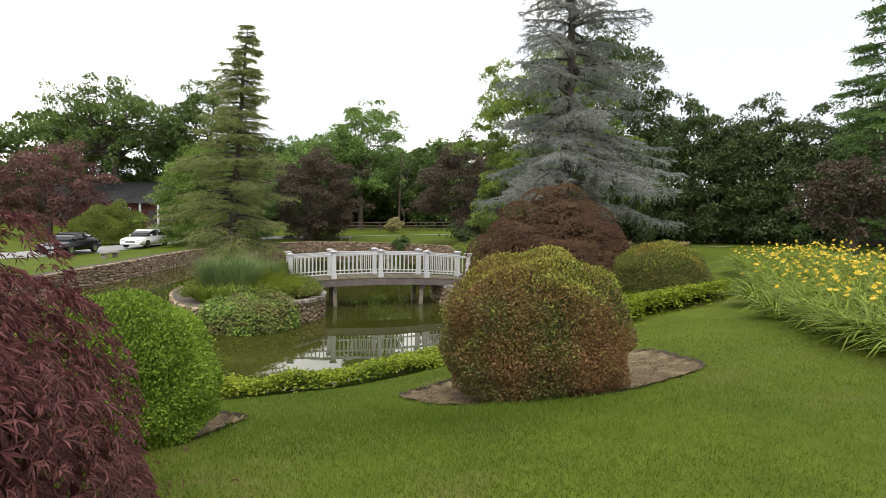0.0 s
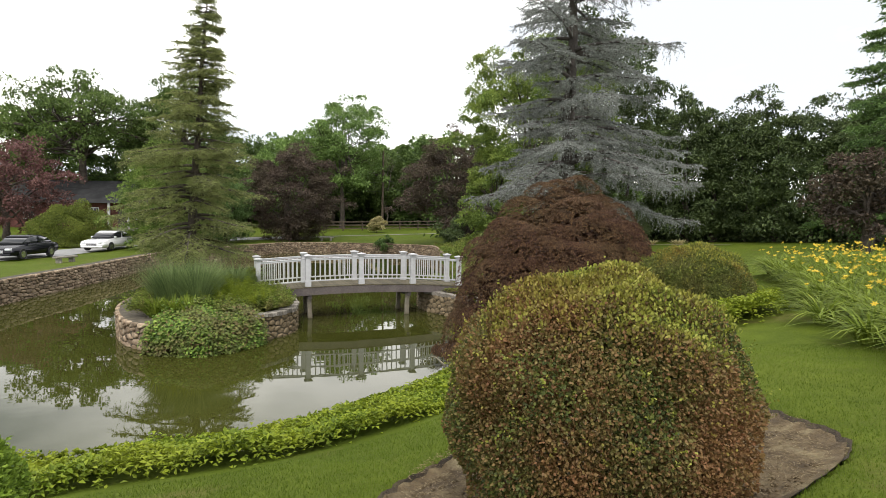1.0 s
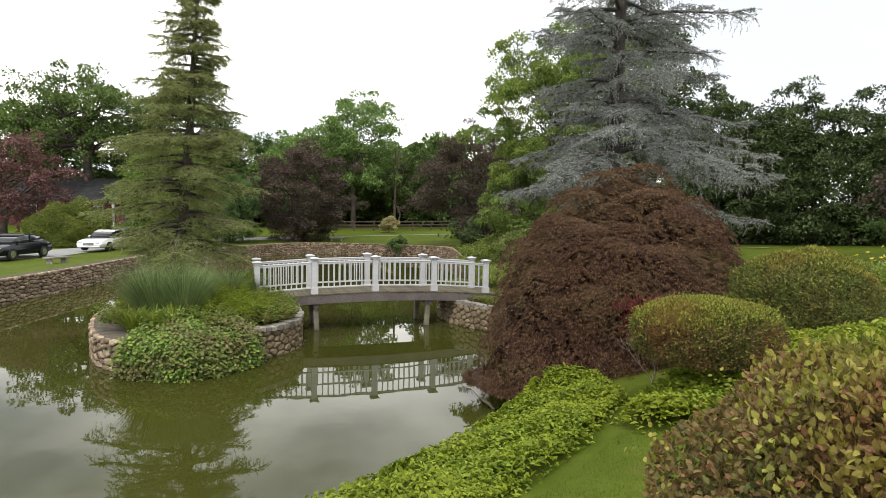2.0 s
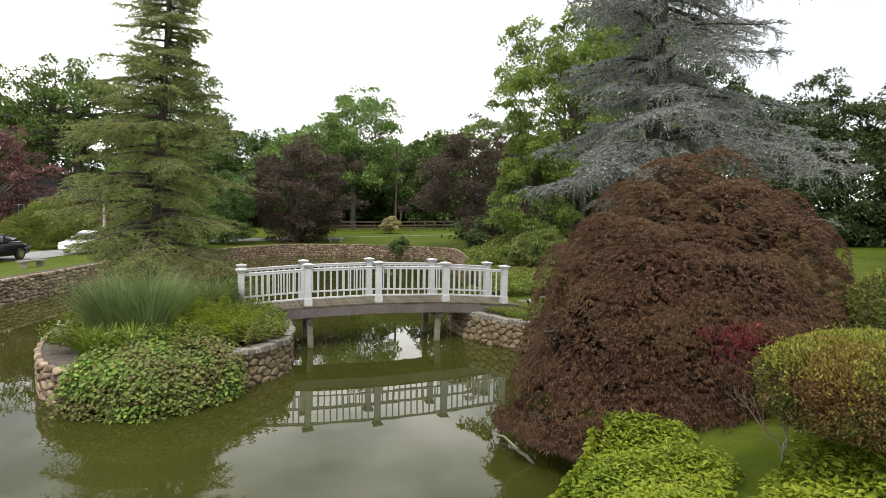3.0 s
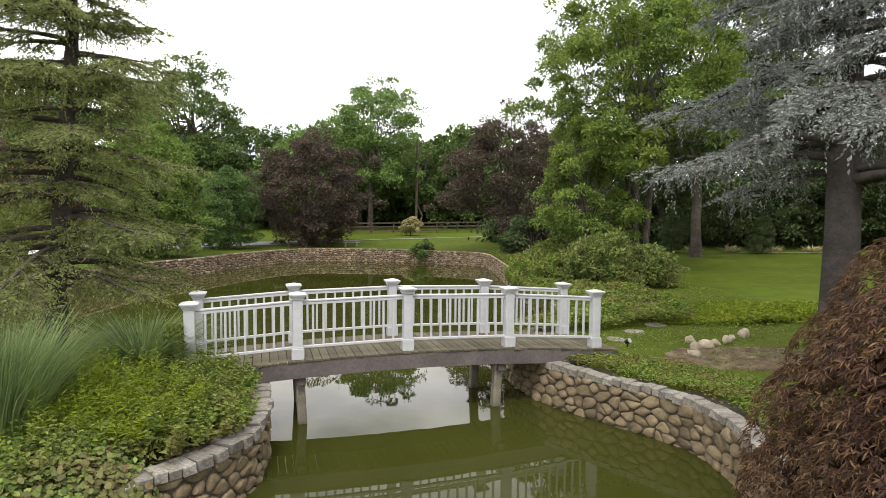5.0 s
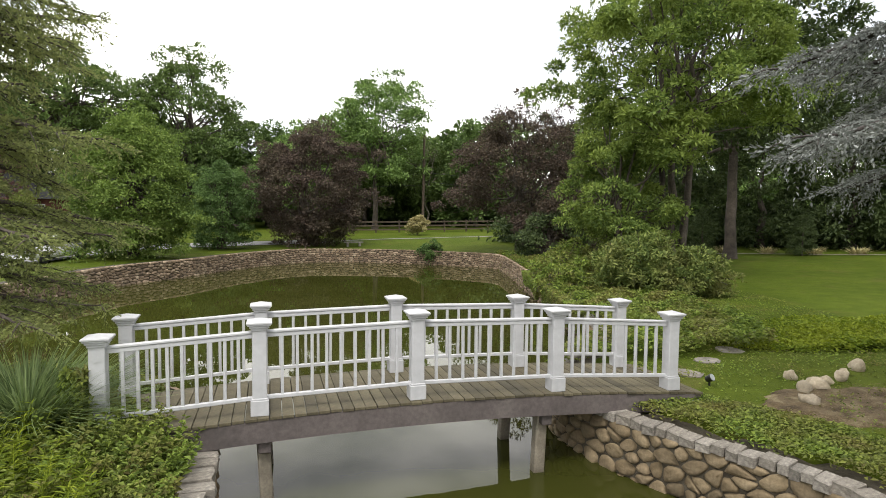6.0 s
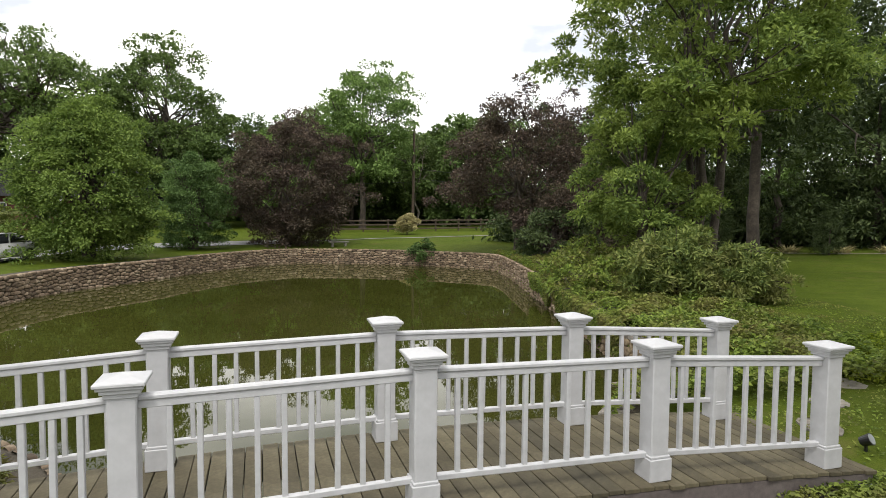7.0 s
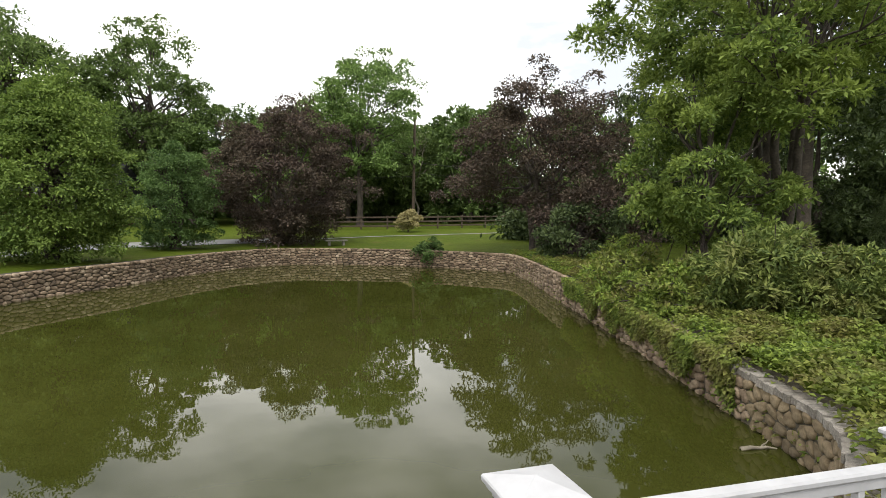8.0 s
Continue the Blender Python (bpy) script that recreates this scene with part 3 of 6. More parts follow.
def fieldstone_cells(length, z0, z1, size, wide, seed):
    """Close-fitting stone outlines (s, z) over a strip of wall; wide: how much wider than high."""
    r = np.random.default_rng(seed)
    rows = max(2, int(round((z1 - z0) / size)))
    sites = []
    for k in range(rows):
        s = r.uniform(0, size)
        while s < length:
            sites.append((s / wide, z0 + (k + 0.5 + r.uniform(-0.42, 0.42)) * (z1 - z0) / rows))
            s += size * wide * r.choice([0.55, 0.8, 1.05, 1.35]) * r.uniform(0.85, 1.15)
    p = np.array(sites)
    cells = []
    for i in range(len(p)):
        x, z = p[i]
        poly = [(max(0, x - size * 1.2), z0), (min(length / wide, x + size * 1.2), z0), (min(length / wide, x + size * 1.2), z1), (max(0, x - size * 1.2), z1)]
        near = np.nonzero((np.abs(p[:, 0] - x) < size * 2.4))[0]
        for j in near:
            if j != i and len(poly) > 2:
                poly = clip_cell(poly, (p[i] + p[j]) / 2, p[j] - p[i])
        if len(poly) > 2:
            q = np.array(poly) * np.array([wide, 1])
            keep = np.hypot(*(q - np.roll(q, 1, 0)).T) > 0.02
            if keep.sum() > 2:
                cells.append(q[keep])
    return cells


def stone_shape(cell, r, gap=0.012, proud=0.04):
    """One stone: its outline cut back by the joint, rising in two steps to an uneven face. Local x along the wall, -y out of it."""
    c = cell.mean(0)
    d = cell - c
    rad = np.hypot(*d.T)[:, None]
    d = d * np.maximum(0.35, 1 - gap / np.maximum(rad, 0.02))
    d = np.stack([0.75 * d + 0.25 * np.roll(d, -1, 0), 0.25 * d + 0.75 * np.roll(d, -1, 0)], 1).reshape(-1, 2)
    n = len(d)
    up = proud * r.uniform(0.6, 1.35)
    tilt = r.normal(0, 0.10, 2)
    rings = []
    for k, h in ((1.0, -0.06), (0.985, 0.4 * up), (0.86, 0.88 * up), (0.45, up)):
        q = d * k
        hh = h + (q @ tilt) * (h > 0) + r.normal(0, 0.004, n) * (h > 0)
        rings.append(np.column_stack([q[:, 0], -hh, q[:, 1]]))
    v = np.concatenate(rings + [np.array([[0, -up * 1.03, 0]])])
    f = []
    for a in range(3):
        for i in range(n):
            j = (i + 1) % n
            f += [(a * n + i, a * n + j, (a + 1) * n + j), (a * n + i, (a + 1) * n + j, (a + 1) * n + i)]
    f += [(3 * n + i, 3 * n + (i + 1) % n, 4 * n) for i in range(n)]
    return c, v, np.array(f)


def lay_stones(line, z0, z1, side, size, wide, seed, material, parent, single, first=0.0, proud=0.038):
    """Stones on the water's face of a wall. single: how many, nearest to the place first along the wall, are pieces of their own."""
    r = np.random.default_rng(seed)
    _, _, length = along(line, np.zeros(1))
    cells = fieldstone_cells(length, z0, z1, size, wide, seed)
    cells.sort(key=lambda q: abs(q[:, 0].mean() - first))
    vs, fs, o = [], [], 0
    for i, cell in enumerate(cells):
        c, v, f = stone_shape(cell if side > 0 else (cell * np.array([-1, 1]))[::-1], r, proud=proud)
        c = c * np.array([side, 1])
        p, t, _ = along(line, np.array([np.clip(c[0], 0, length)]))
        n = np.array([-t[0, 1], t[0, 0]]) * side
        q = p[0] - n * 0.165
        at = pose(q[0], q[1], c[1], 0, 0, math.degrees(math.atan2(n[0] * -1, n[1])))
        if i < single:
            child("stone", quick_mesh("stone", v, f, material, True), parent, at=at)
        else:
            m = np.array(at)
            vs.append(v @ m[:3, :3].T + m[:3, 3])
            fs.append(f + o)
            o += len(v)
    if vs:
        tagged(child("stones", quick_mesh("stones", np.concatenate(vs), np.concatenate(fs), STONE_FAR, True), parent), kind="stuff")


def cap_meshes():
    out = []
    for k in range(6):
        bm = box(-0.5, 0.5, -0.5, 0.5, -0.5, 0.5, 0.07)
        for v in bm.verts:
            v.co += Vector([0.09 * noise.noise(v.co * 2.3 + Vector((k * 4.7 + 9 * a, a * 3, 0))) for a in range(3)])
        me = bpy.data.meshes.new("capstone")
        bm.to_mesh(me)
        bm.free()
        me.materials.append(CAPSTONE)
        out.append(me)
    return out


def cap_course(line, top, side, parent, seed, length_range=(0.17, 0.33), width=0.30, high=0.12):
    r = np.random.default_rng(seed)
    caps = cap_meshes()
    _, _, length = along(line, np.zeros(1))
    s = 0.0
    while s < length - 0.1:
        wd = r.uniform(*length_range)
        p, t, _ = along(line, np.array([min(s + wd / 2, length)]))
        n = np.array([-t[0, 1], t[0, 0]]) * side
        q = p[0] - n * (0.07 + r.uniform(-0.02, 0.02))
        child("capstone", caps[r.integers(6)], parent, at=pose(q[0], q[1], top - high / 2 + r.uniform(-0.02, 0.015), r.uniform(-3, 3), r.uniform(-4, 4), math.degrees(math.atan2(t[0, 1], t[0, 0])) + r.uniform(-4, 4)) @ Matrix.Diagonal((wd * 0.98, width * r.uniform(0.9, 1.1), high * r.uniform(0.9, 1.1), 1)))
        s += wd


def build_walls():
    # the island's low wall, whose front lies open to the water
    isl = tagged(new("island_wall"), "low curved fieldstone wall with grey capstones round an island", "stone wall", kind="structure")
    front = run_line(ISLAND_LINE, (-4.2, -4.2), (-2.6, 0.4))
    rest = run_line(ISLAND_LINE, (-2.6, 0.4), (-4.2, -4.2))
    wall_core(front, 0.72, 0.5, isl, 1)
    wall_core(rest, 0.72, 0.5, isl, 1)
    lay_stones(front, -0.2, 0.66, 1, 0.155, 1.6, 3, STONE, isl, 300)
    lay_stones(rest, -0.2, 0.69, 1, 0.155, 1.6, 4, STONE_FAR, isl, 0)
    cap_course(front, 0.76, 1, isl, 5, (0.12, 0.24))
    # the bank's wall by the bridge
    bank = tagged(new("bank_wall"), "round-stone retaining wall with short grey capstones", "stone wall", kind="structure")
    a = run_line(SHORE_LINE, (2.3, -7.2), (6.6, 7.0))
    wall_core(a, 0.74, 0.55, bank, -1)
    lay_stones(a, -0.2, 0.68, -1, 0.175, 1.45, 6, STONE, bank, 300, 7.0)
    cap_course(a, 0.78, -1, bank, 7, (0.12, 0.24), 0.27)
    # the long wall round the far side
    ring = tagged(new("pond_wall"), "brown and tan fieldstone wall round the far pond edge", "stone wall", kind="structure")
    b = run_line(SHORE_LINE, (6.6, 7.0), (-13.6, 0.0))
    wall_core(b, 0.95, 0.6, ring, -1, DRY_JOINT)
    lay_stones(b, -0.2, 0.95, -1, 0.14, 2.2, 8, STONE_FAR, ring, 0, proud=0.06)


build_walls()

# ---- plants ----
def clump_leaves(centres, radii, per, length, width, squash=0.72, droop=0.25, out=0.8):
    """Leaves over clumps, most of them on the upper side: bases, ways and normals."""
    n = int(per * len(centres))
    k = rng.integers(0, len(centres), n)
    d = ball(n)
    d[:, 2] = np.where((d[:, 2] < -0.1) & (rng.random(n) < 0.8), -d[:, 2], d[:, 2])
    rad = radii[k][:, None] * rng.uniform(0.6, 1.08, (n, 1))
    p = centres[k] + d * rad * np.array([1, 1, squash])
    way = d * out + rng.normal(0, 0.55, (n, 3)) - np.array([0, 0, droop])
    nor = d * 0.9 + np.array([0, 0, 0.9]) + rng.normal(0, 0.35, (n, 3))
    return p, way, nor, length * rng.uniform(0.7, 1.25, n), width * rng.uniform(0.7, 1.25, n)


def crown_clumps(n, rx, ry, rz, centre, size, hollow=0.55, rough=0.18, seed=0, bottom=-0.9, taper=0.0, subs=4):
    """Clump centres in an uneven crown: bough ends spread over it, each a flattened cluster of smaller clumps with gaps between."""
    m = max(7, n // subs)
    k = np.arange(m) + 0.5
    z = 1 - (1 - bottom) * k / m
    a = k * 2.39996 + seed
    d = np.column_stack([np.sqrt(np.maximum(0, 1 - z * z)) * np.cos(a), np.sqrt(np.maximum(0, 1 - z * z)) * np.sin(a), z])
    d = unit(d + rng.normal(0, 0.13, (m, 3)))
    r = rng.uniform(hollow, 1.0, (m, 1)) ** 0.6
    r = r * (1 + rough * wave(d[:, 0] * 3 + seed, d[:, 1] * 3, d[:, 2] * 3, 1.0))[:, None]
    c = d * r * np.array([rx, ry, rz])
    c[:, :2] *= (1 - taper * np.clip(c[:, 2:3] / rz, -0.8, 1))
    off = rng.normal(0, 1, (m, subs, 3)) * size * np.array([0.9, 0.9, 0.6])
    off[:, 0] = 0
    off[:, :, 2] -= 0.4 * np.sum(off[:, :, :2] * d[:, None, :2], -1)
    c = (c[:, None] + off).reshape(-1, 3) + np.array(centre)
    return c, size * rng.uniform(0.5, 1.05, len(c))


def broad_tree(name, label, x, y, height, rx, ry, crown_z, rz, material, clumps=90, per=130, leaf=0.3, wide=0.16, size=1.1, bark=None, trunk=0.3, stems=1, hollow=0.5, bottom=-0.9, group="", seed=0, limbs=22, category="tree", taper=0.0, subs=4):
    """A leafy tree: forked trunk, limbs out to the clumps, and a crown of leaves. crown_z, rz: the crown's middle and half height above the foot."""
    z0 = float(land(x, y))
    tree = thing(name, label, category, (x, y, z0), group)
    c, r = crown_clumps(clumps, rx, ry, rz, (0, 0, crown_z), size, hollow, 0.2, seed, bottom, taper, subs)
    runs = []
    fork = max(0.5, crown_z - rz * 0.75)
    for k in range(stems):
        a = 2 * np.pi * k / max(stems, 1) + seed
        spread_r = 0.0 if stems == 1 else rx * 0.25
        foot = np.array([math.cos(a) * trunk * (stems > 1), math.sin(a) * trunk * (stems > 1), -0.15])
        mid = np.array([math.cos(a) * spread_r * 0.5, math.sin(a) * spread_r * 0.5, fork])
        top = np.array([math.cos(a) * spread_r, math.sin(a) * spread_r, crown_z + rz * 0.55])
        tr = trunk / math.sqrt(stems)
        p1, r1 = limb(foot, mid, 0, tr * 1.15, tr * 0.8, 6, trunk * 0.12)
        p2, r2 = limb(mid, top, 0, tr * 0.8, 0.04, 7, rx * 0.05)
        r1[0] *= 1.35
        v, f = tubes([(np.concatenate([p1, p2[1:]]), np.concatenate([r1, r2[1:]]))], 8)
        child("trunk", quick_mesh("trunk", v, f, bark or BARK, True), tree)
        for j in rng.choice(len(c), min(limbs // stems + 1, len(c)), replace=False):
            s = rng.uniform(0.0, 0.75)
            start = mid * (1 - s) + top * s
            runs.append(limb(start, c[j], -0.06 * rx * rng.random(), tr * 0.42 * (1 - 0.5 * s), 0.02, 6, rx * 0.025))
            for q in range(2):
                t = rng.integers(2, 5)
                b = runs[-1 - q][0][t]
                runs.append(limb(b, c[j] + ball(1)[0] * r[j] * 1.3, 0, tr * 0.16, 0.01, 4, 0.05))
    if runs:
        v, f = tubes(runs, 6)
        tagged(child("limb", quick_mesh("limb", v, f, bark or BARK, True), tree), kind="stuff")
    child("crown", leaf_mesh("crown", *clump_leaves(c, r, per, leaf, wide), material), tree)
    return tree


def needles_round(fb, fw, fl, per, needle, wide, material):
    """Needles standing all round each shoot of base fb, way fw and length fl."""
    u = np.tile(np.linspace(0.0, 1.0, per), len(fb))
    b, w, le = (np.repeat(q, per, 0) for q in (fb, fw, fl))
    d = ball(len(b))
    d = unit(d - w * np.sum(d * w, 1)[:, None])
    base = b + w * (le * u)[:, None] - np.array([0, 0, 0.12]) * (le * u * u)[:, None]
    way = d * (1.0 - 0.45 * u)[:, None] + w * (0.55 + 0.5 * u)[:, None]
    nor = d + 0.3 * ball(len(b)) + np.array([0, 0, 0.4])
    m = len(b)
    return leaf_mesh("crown", base, way, np.cross(way, np.cross(nor, way)), needle * rng.uniform(0.7, 1.25, m), wide * rng.uniform(0.7, 1.2, m), material)


def bough_tree(name, label, x, y, height, tiers, reach_of, boughs, material, bark, trunk=0.2, lean=0.0, sag=0.4, rise=0.14, dense=28.0, finger=(0.1, 0.2), hang=4.0, hang_len=(0.12, 0.3), per=7, needle=0.05, wide=0.02, start=(0.15, 0.4), bare=0.1, crown_label=""):
    """A needle tree in loose tiers: boughs that rise, sag and turn up, flat fans of side branches on them, shoots along the fans and short hanging curtains."""
    z0 = float(land(x, y))
    tree = thing(name, label, "conifer", (x, y, z0))
    runs = [limb((0, 0, -0.15), (lean, 0, height), 0, trunk, 0.02, 14, 0.02)]
    fb, fw, fl = [], [], []

    def shoots(line_t, line, k, way, lo, hi):
        v = rng.uniform(0.04, 1.0, k)
        fb.append(np.stack([np.interp(v, line_t, line[:, i]) for i in range(3)], 1))
        fw.append(unit(way))
        fl.append(rng.uniform(lo, hi, k))
    for z in tiers:
        s = z / height
        count = boughs(s)
        a0 = rng.uniform(0, 6.28)
        for b in range(count):
            if rng.random() < bare:
                continue
            a = a0 + 6.283 * b / count + rng.normal(0, 0.28)
            out = np.array([math.cos(a), math.sin(a), 0.0])
            side = np.array([-out[1], out[0], 0.0])
            reach = reach_of(s, out) * rng.uniform(0.5, 1.2)
            t = np.linspace(0, 1, 8)
            drop = sag * reach * (1 - 0.6 * s) * rng.uniform(0.7, 1.25)
            path = np.array([lean * s, 0, z + rng.normal(0, 0.16)]) + out * reach * t[:, None] + np.array([0, 0, 1.0]) * (rise * reach * t - drop * t ** 1.8 + 0.25 * drop * t ** 6)[:, None]
            runs.append((path, np.linspace(trunk * 0.3 * (1 - 0.7 * s) + 0.01, 0.007, 8)))
            first = rng.uniform(*start)
            m = int(5 + 3.6 * reach)
            for q in range(m):
                u = first + (1 - first) * (q + rng.random()) / m
                p = np.array([np.interp(u, t, path[:, i]) for i in range(3)])
                le = (0.16 + 0.34 * reach * (1.12 - u)) * rng.uniform(0.6, 1.2)
                w = unit(out * rng.uniform(0.5, 0.9) + side * (1 if q % 2 else -1) * rng.uniform(0.5, 1.0) + np.array([0, 0, rng.uniform(-0.22, 0.06)]))
                st = np.linspace(0, 1, 5)
                sec = p + w * le * st[:, None] - np.array([0, 0, 0.32 * le]) * (st ** 2)[:, None]
                runs.append((sec, np.linspace(0.013, 0.004, 5)))
                cross = unit(np.cross(w, [0, 0, 1.0]))
                k = int(3 + dense * le)
                shoots(st, sec, k, w * rng.uniform(0.4, 1.0, (k, 1)) + cross * rng.normal(0, 0.75, (k, 1)) + np.array([0, 0, 1.0]) * rng.uniform(-0.3, 0.22, (k, 1)), *finger)
                k = int(hang * le + rng.random())
                if k:
                    shoots(st, sec, k, rng.normal(0, 0.3, (k, 3)) - np.array([0, 0, 1.0]), *hang_len)
            k = int(4 + dense * 0.25 * reach)
            tip = t > first
            shoots((t[tip] - t[tip][0]) / (1 - t[tip][0] + 1e-6), path[tip], k, out + side * rng.normal(0, 0.6, (k, 1)) + rng.normal(0, 0.15, (k, 3)), *finger)
    v, f = tubes(runs, 5)
    child("trunk", quick_mesh("trunk", v, f, bark, True), tree, "straight trunk and grey boughs")
    child("crown", needles_round(np.concatenate(fb), np.concatenate(fw), np.concatenate(fl), per, needle, wide, material), tree, crown_label)
    return tree


def dome_points(n, rx, ry, top, under=0.0, flat=2.4, bumps=0.05, freq=2.0):
    """Points on a clipped shrub's surface (a rounded block) and their outward ways."""
    d = ball(n)
    d[:, 2] = np.abs(d[:, 2]) * np.where(rng.random(n) < under, -1, 1)
    k = (np.abs(d[:, 0]) ** flat + np.abs(d[:, 1]) ** flat + np.abs(d[:, 2]) ** flat) ** (-1 / flat)
    p = d * k[:, None]
    p[:, :2] *= np.where(p[:, 2] < 0, 1 / np.sqrt(1 - 0.58 * np.clip(p[:, 2], -1, 0) ** 2), 1)[:, None]
    p *= (1 + bumps * wave(p[:, 0], p[:, 1], p[:, 2], freq * 2))[:, None]
    nor = unit(np.sign(p) * np.abs(p) ** (flat - 1) / np.array([rx, ry, top]))
    return p * np.array([rx, ry, top]), nor


def shrub(name, label, x, y, rx, ry, high, material, leaves=26000, leaf=0.035, wide=0.018, skirt=0.3, flat=2.5, bumps=0.05, freq=2.0, turn=0.0, tips=None, tip_count=0, category="shrub", foot=0.0, group="", depth=0.16, upward=0.5, belly=None, round_leaf=False, sprigs=0, dense=True):
    """A clipped shrub: twigs from the foot, a dense shell of leaves in depth, and a paler top growth where tips is given."""
    z0 = float(land(x, y)) + foot
    high = high - z0
    sh = thing(name, label, category, (x, y, z0), group, turn=turn)
    body = high - skirt
    p, nor = dome_points(leaves, rx, ry, body, 0.35, flat, bumps, freq)
    p[:, 2] *= np.where(p[:, 2] < 0, (belly or 0.95 * skirt) / body, 1)
    make = round_leaf_mesh if round_leaf else leaf_mesh
    inset = rng.random(leaves) ** 2 * depth
    p = p * (1 - inset)[:, None] + np.array([0, 0, skirt])
    p[:, 2] = np.maximum(p[:, 2], 0.03 + 0.1 * rng.random(leaves))
    way = nor * 0.8 + rng.normal(0, 0.65, (leaves, 3)) + np.array([0, 0, upward])
    nn = nor + rng.normal(0, 0.5, (leaves, 3))
    child("foliage", make("foliage", p, way, nn, leaf * rng.uniform(0.6, 1.35, leaves), wide * rng.uniform(0.7, 1.3, leaves), material), sh)
    core = leaves // 5 if dense else 12
    q, cn = dome_points(core, rx, ry, body, 0.35, flat, bumps, freq)
    q[:, 2] *= np.where(q[:, 2] < 0, (belly or 0.95 * skirt) / body, 1)
    q = q * rng.uniform(0.78, 0.9, (core, 1)) + np.array([0, 0, skirt])
    q[:, 2] = np.maximum(q[:, 2], 0.06)
    child("inner_foliage", make("inner_foliage", q, rng.normal(0, 1, (core, 3)), cn + rng.normal(0, 0.25, (core, 3)), leaf * 1.6, leaf * 1.1, material), sh)
    if sprigs:
        q, cn = dome_points(sprigs, rx, ry, body, 0.0, flat, bumps, freq)
        w = unit(cn * 0.8 + rng.normal(0, 0.35, (sprigs, 3)) + np.array([0, 0, 0.45]))
        le = rng.uniform(0.04, 0.13, (sprigs, 1))
        k = np.linspace(0.0, 1.0, 6)[None, :, None]
        pts = (q[:, None] * 0.985 + (w * le)[:, None] * k + np.array([0, 0, skirt])).reshape(-1, 3)
        m = len(pts)
        tagged(child("sprig", make("sprig", pts, np.repeat(w, 6, 0) * 0.6 + ball(m), np.repeat(w, 6, 0) + 0.7 * ball(m), leaf * rng.uniform(0.7, 1.1, m), wide * rng.uniform(0.7, 1.1, m), tips or material), sh), "young shoots standing out of the clipped outline", kind="stuff")
    if tips is not None:
        q, nor = dome_points(tip_count * 3, rx, ry, body, 0.0, flat, bumps, freq)
        keep = (nor[:, 2] + 0.25 * wave(q[:, 0], q[:, 1], q[:, 2], 3.0)) > rng.uniform(0.45, 1.05, len(q))
        q, nor = q[keep], nor[keep]
        q = q * rng.uniform(0.97, 1.035, (len(q), 1)) + np.array([0, 0, skirt])
        way = nor * 0.5 + rng.normal(0, 0.5, (len(q), 3)) + np.array([0, 0, 0.9])
        child("new_growth", make("new_growth", q, way, nor + rng.normal(0, 0.5, (len(q), 3)), leaf * rng.uniform(0.8, 1.5, len(q)), wide * rng.uniform(0.8, 1.3, len(q)), tips), sh, "paler new leaves on top")
    runs = []
    for k in range(9):
        a, b = rng.uniform(0, 6.28), rng.uniform(0.3, 0.92)
        runs.append(limb((0.12 * math.cos(a), 0.12 * math.sin(a), -0.1), (rx * b * math.cos(a), ry * b * math.sin(a), skirt + body * rng.uniform(0.2, 0.75)), -0.05, 0.022, 0.006, 6, 0.03))
    for run in runs:
        v, f = tubes([run], 5)
        child("stem", quick_mesh("stem", v, f, BARK, True), sh)
    return sh


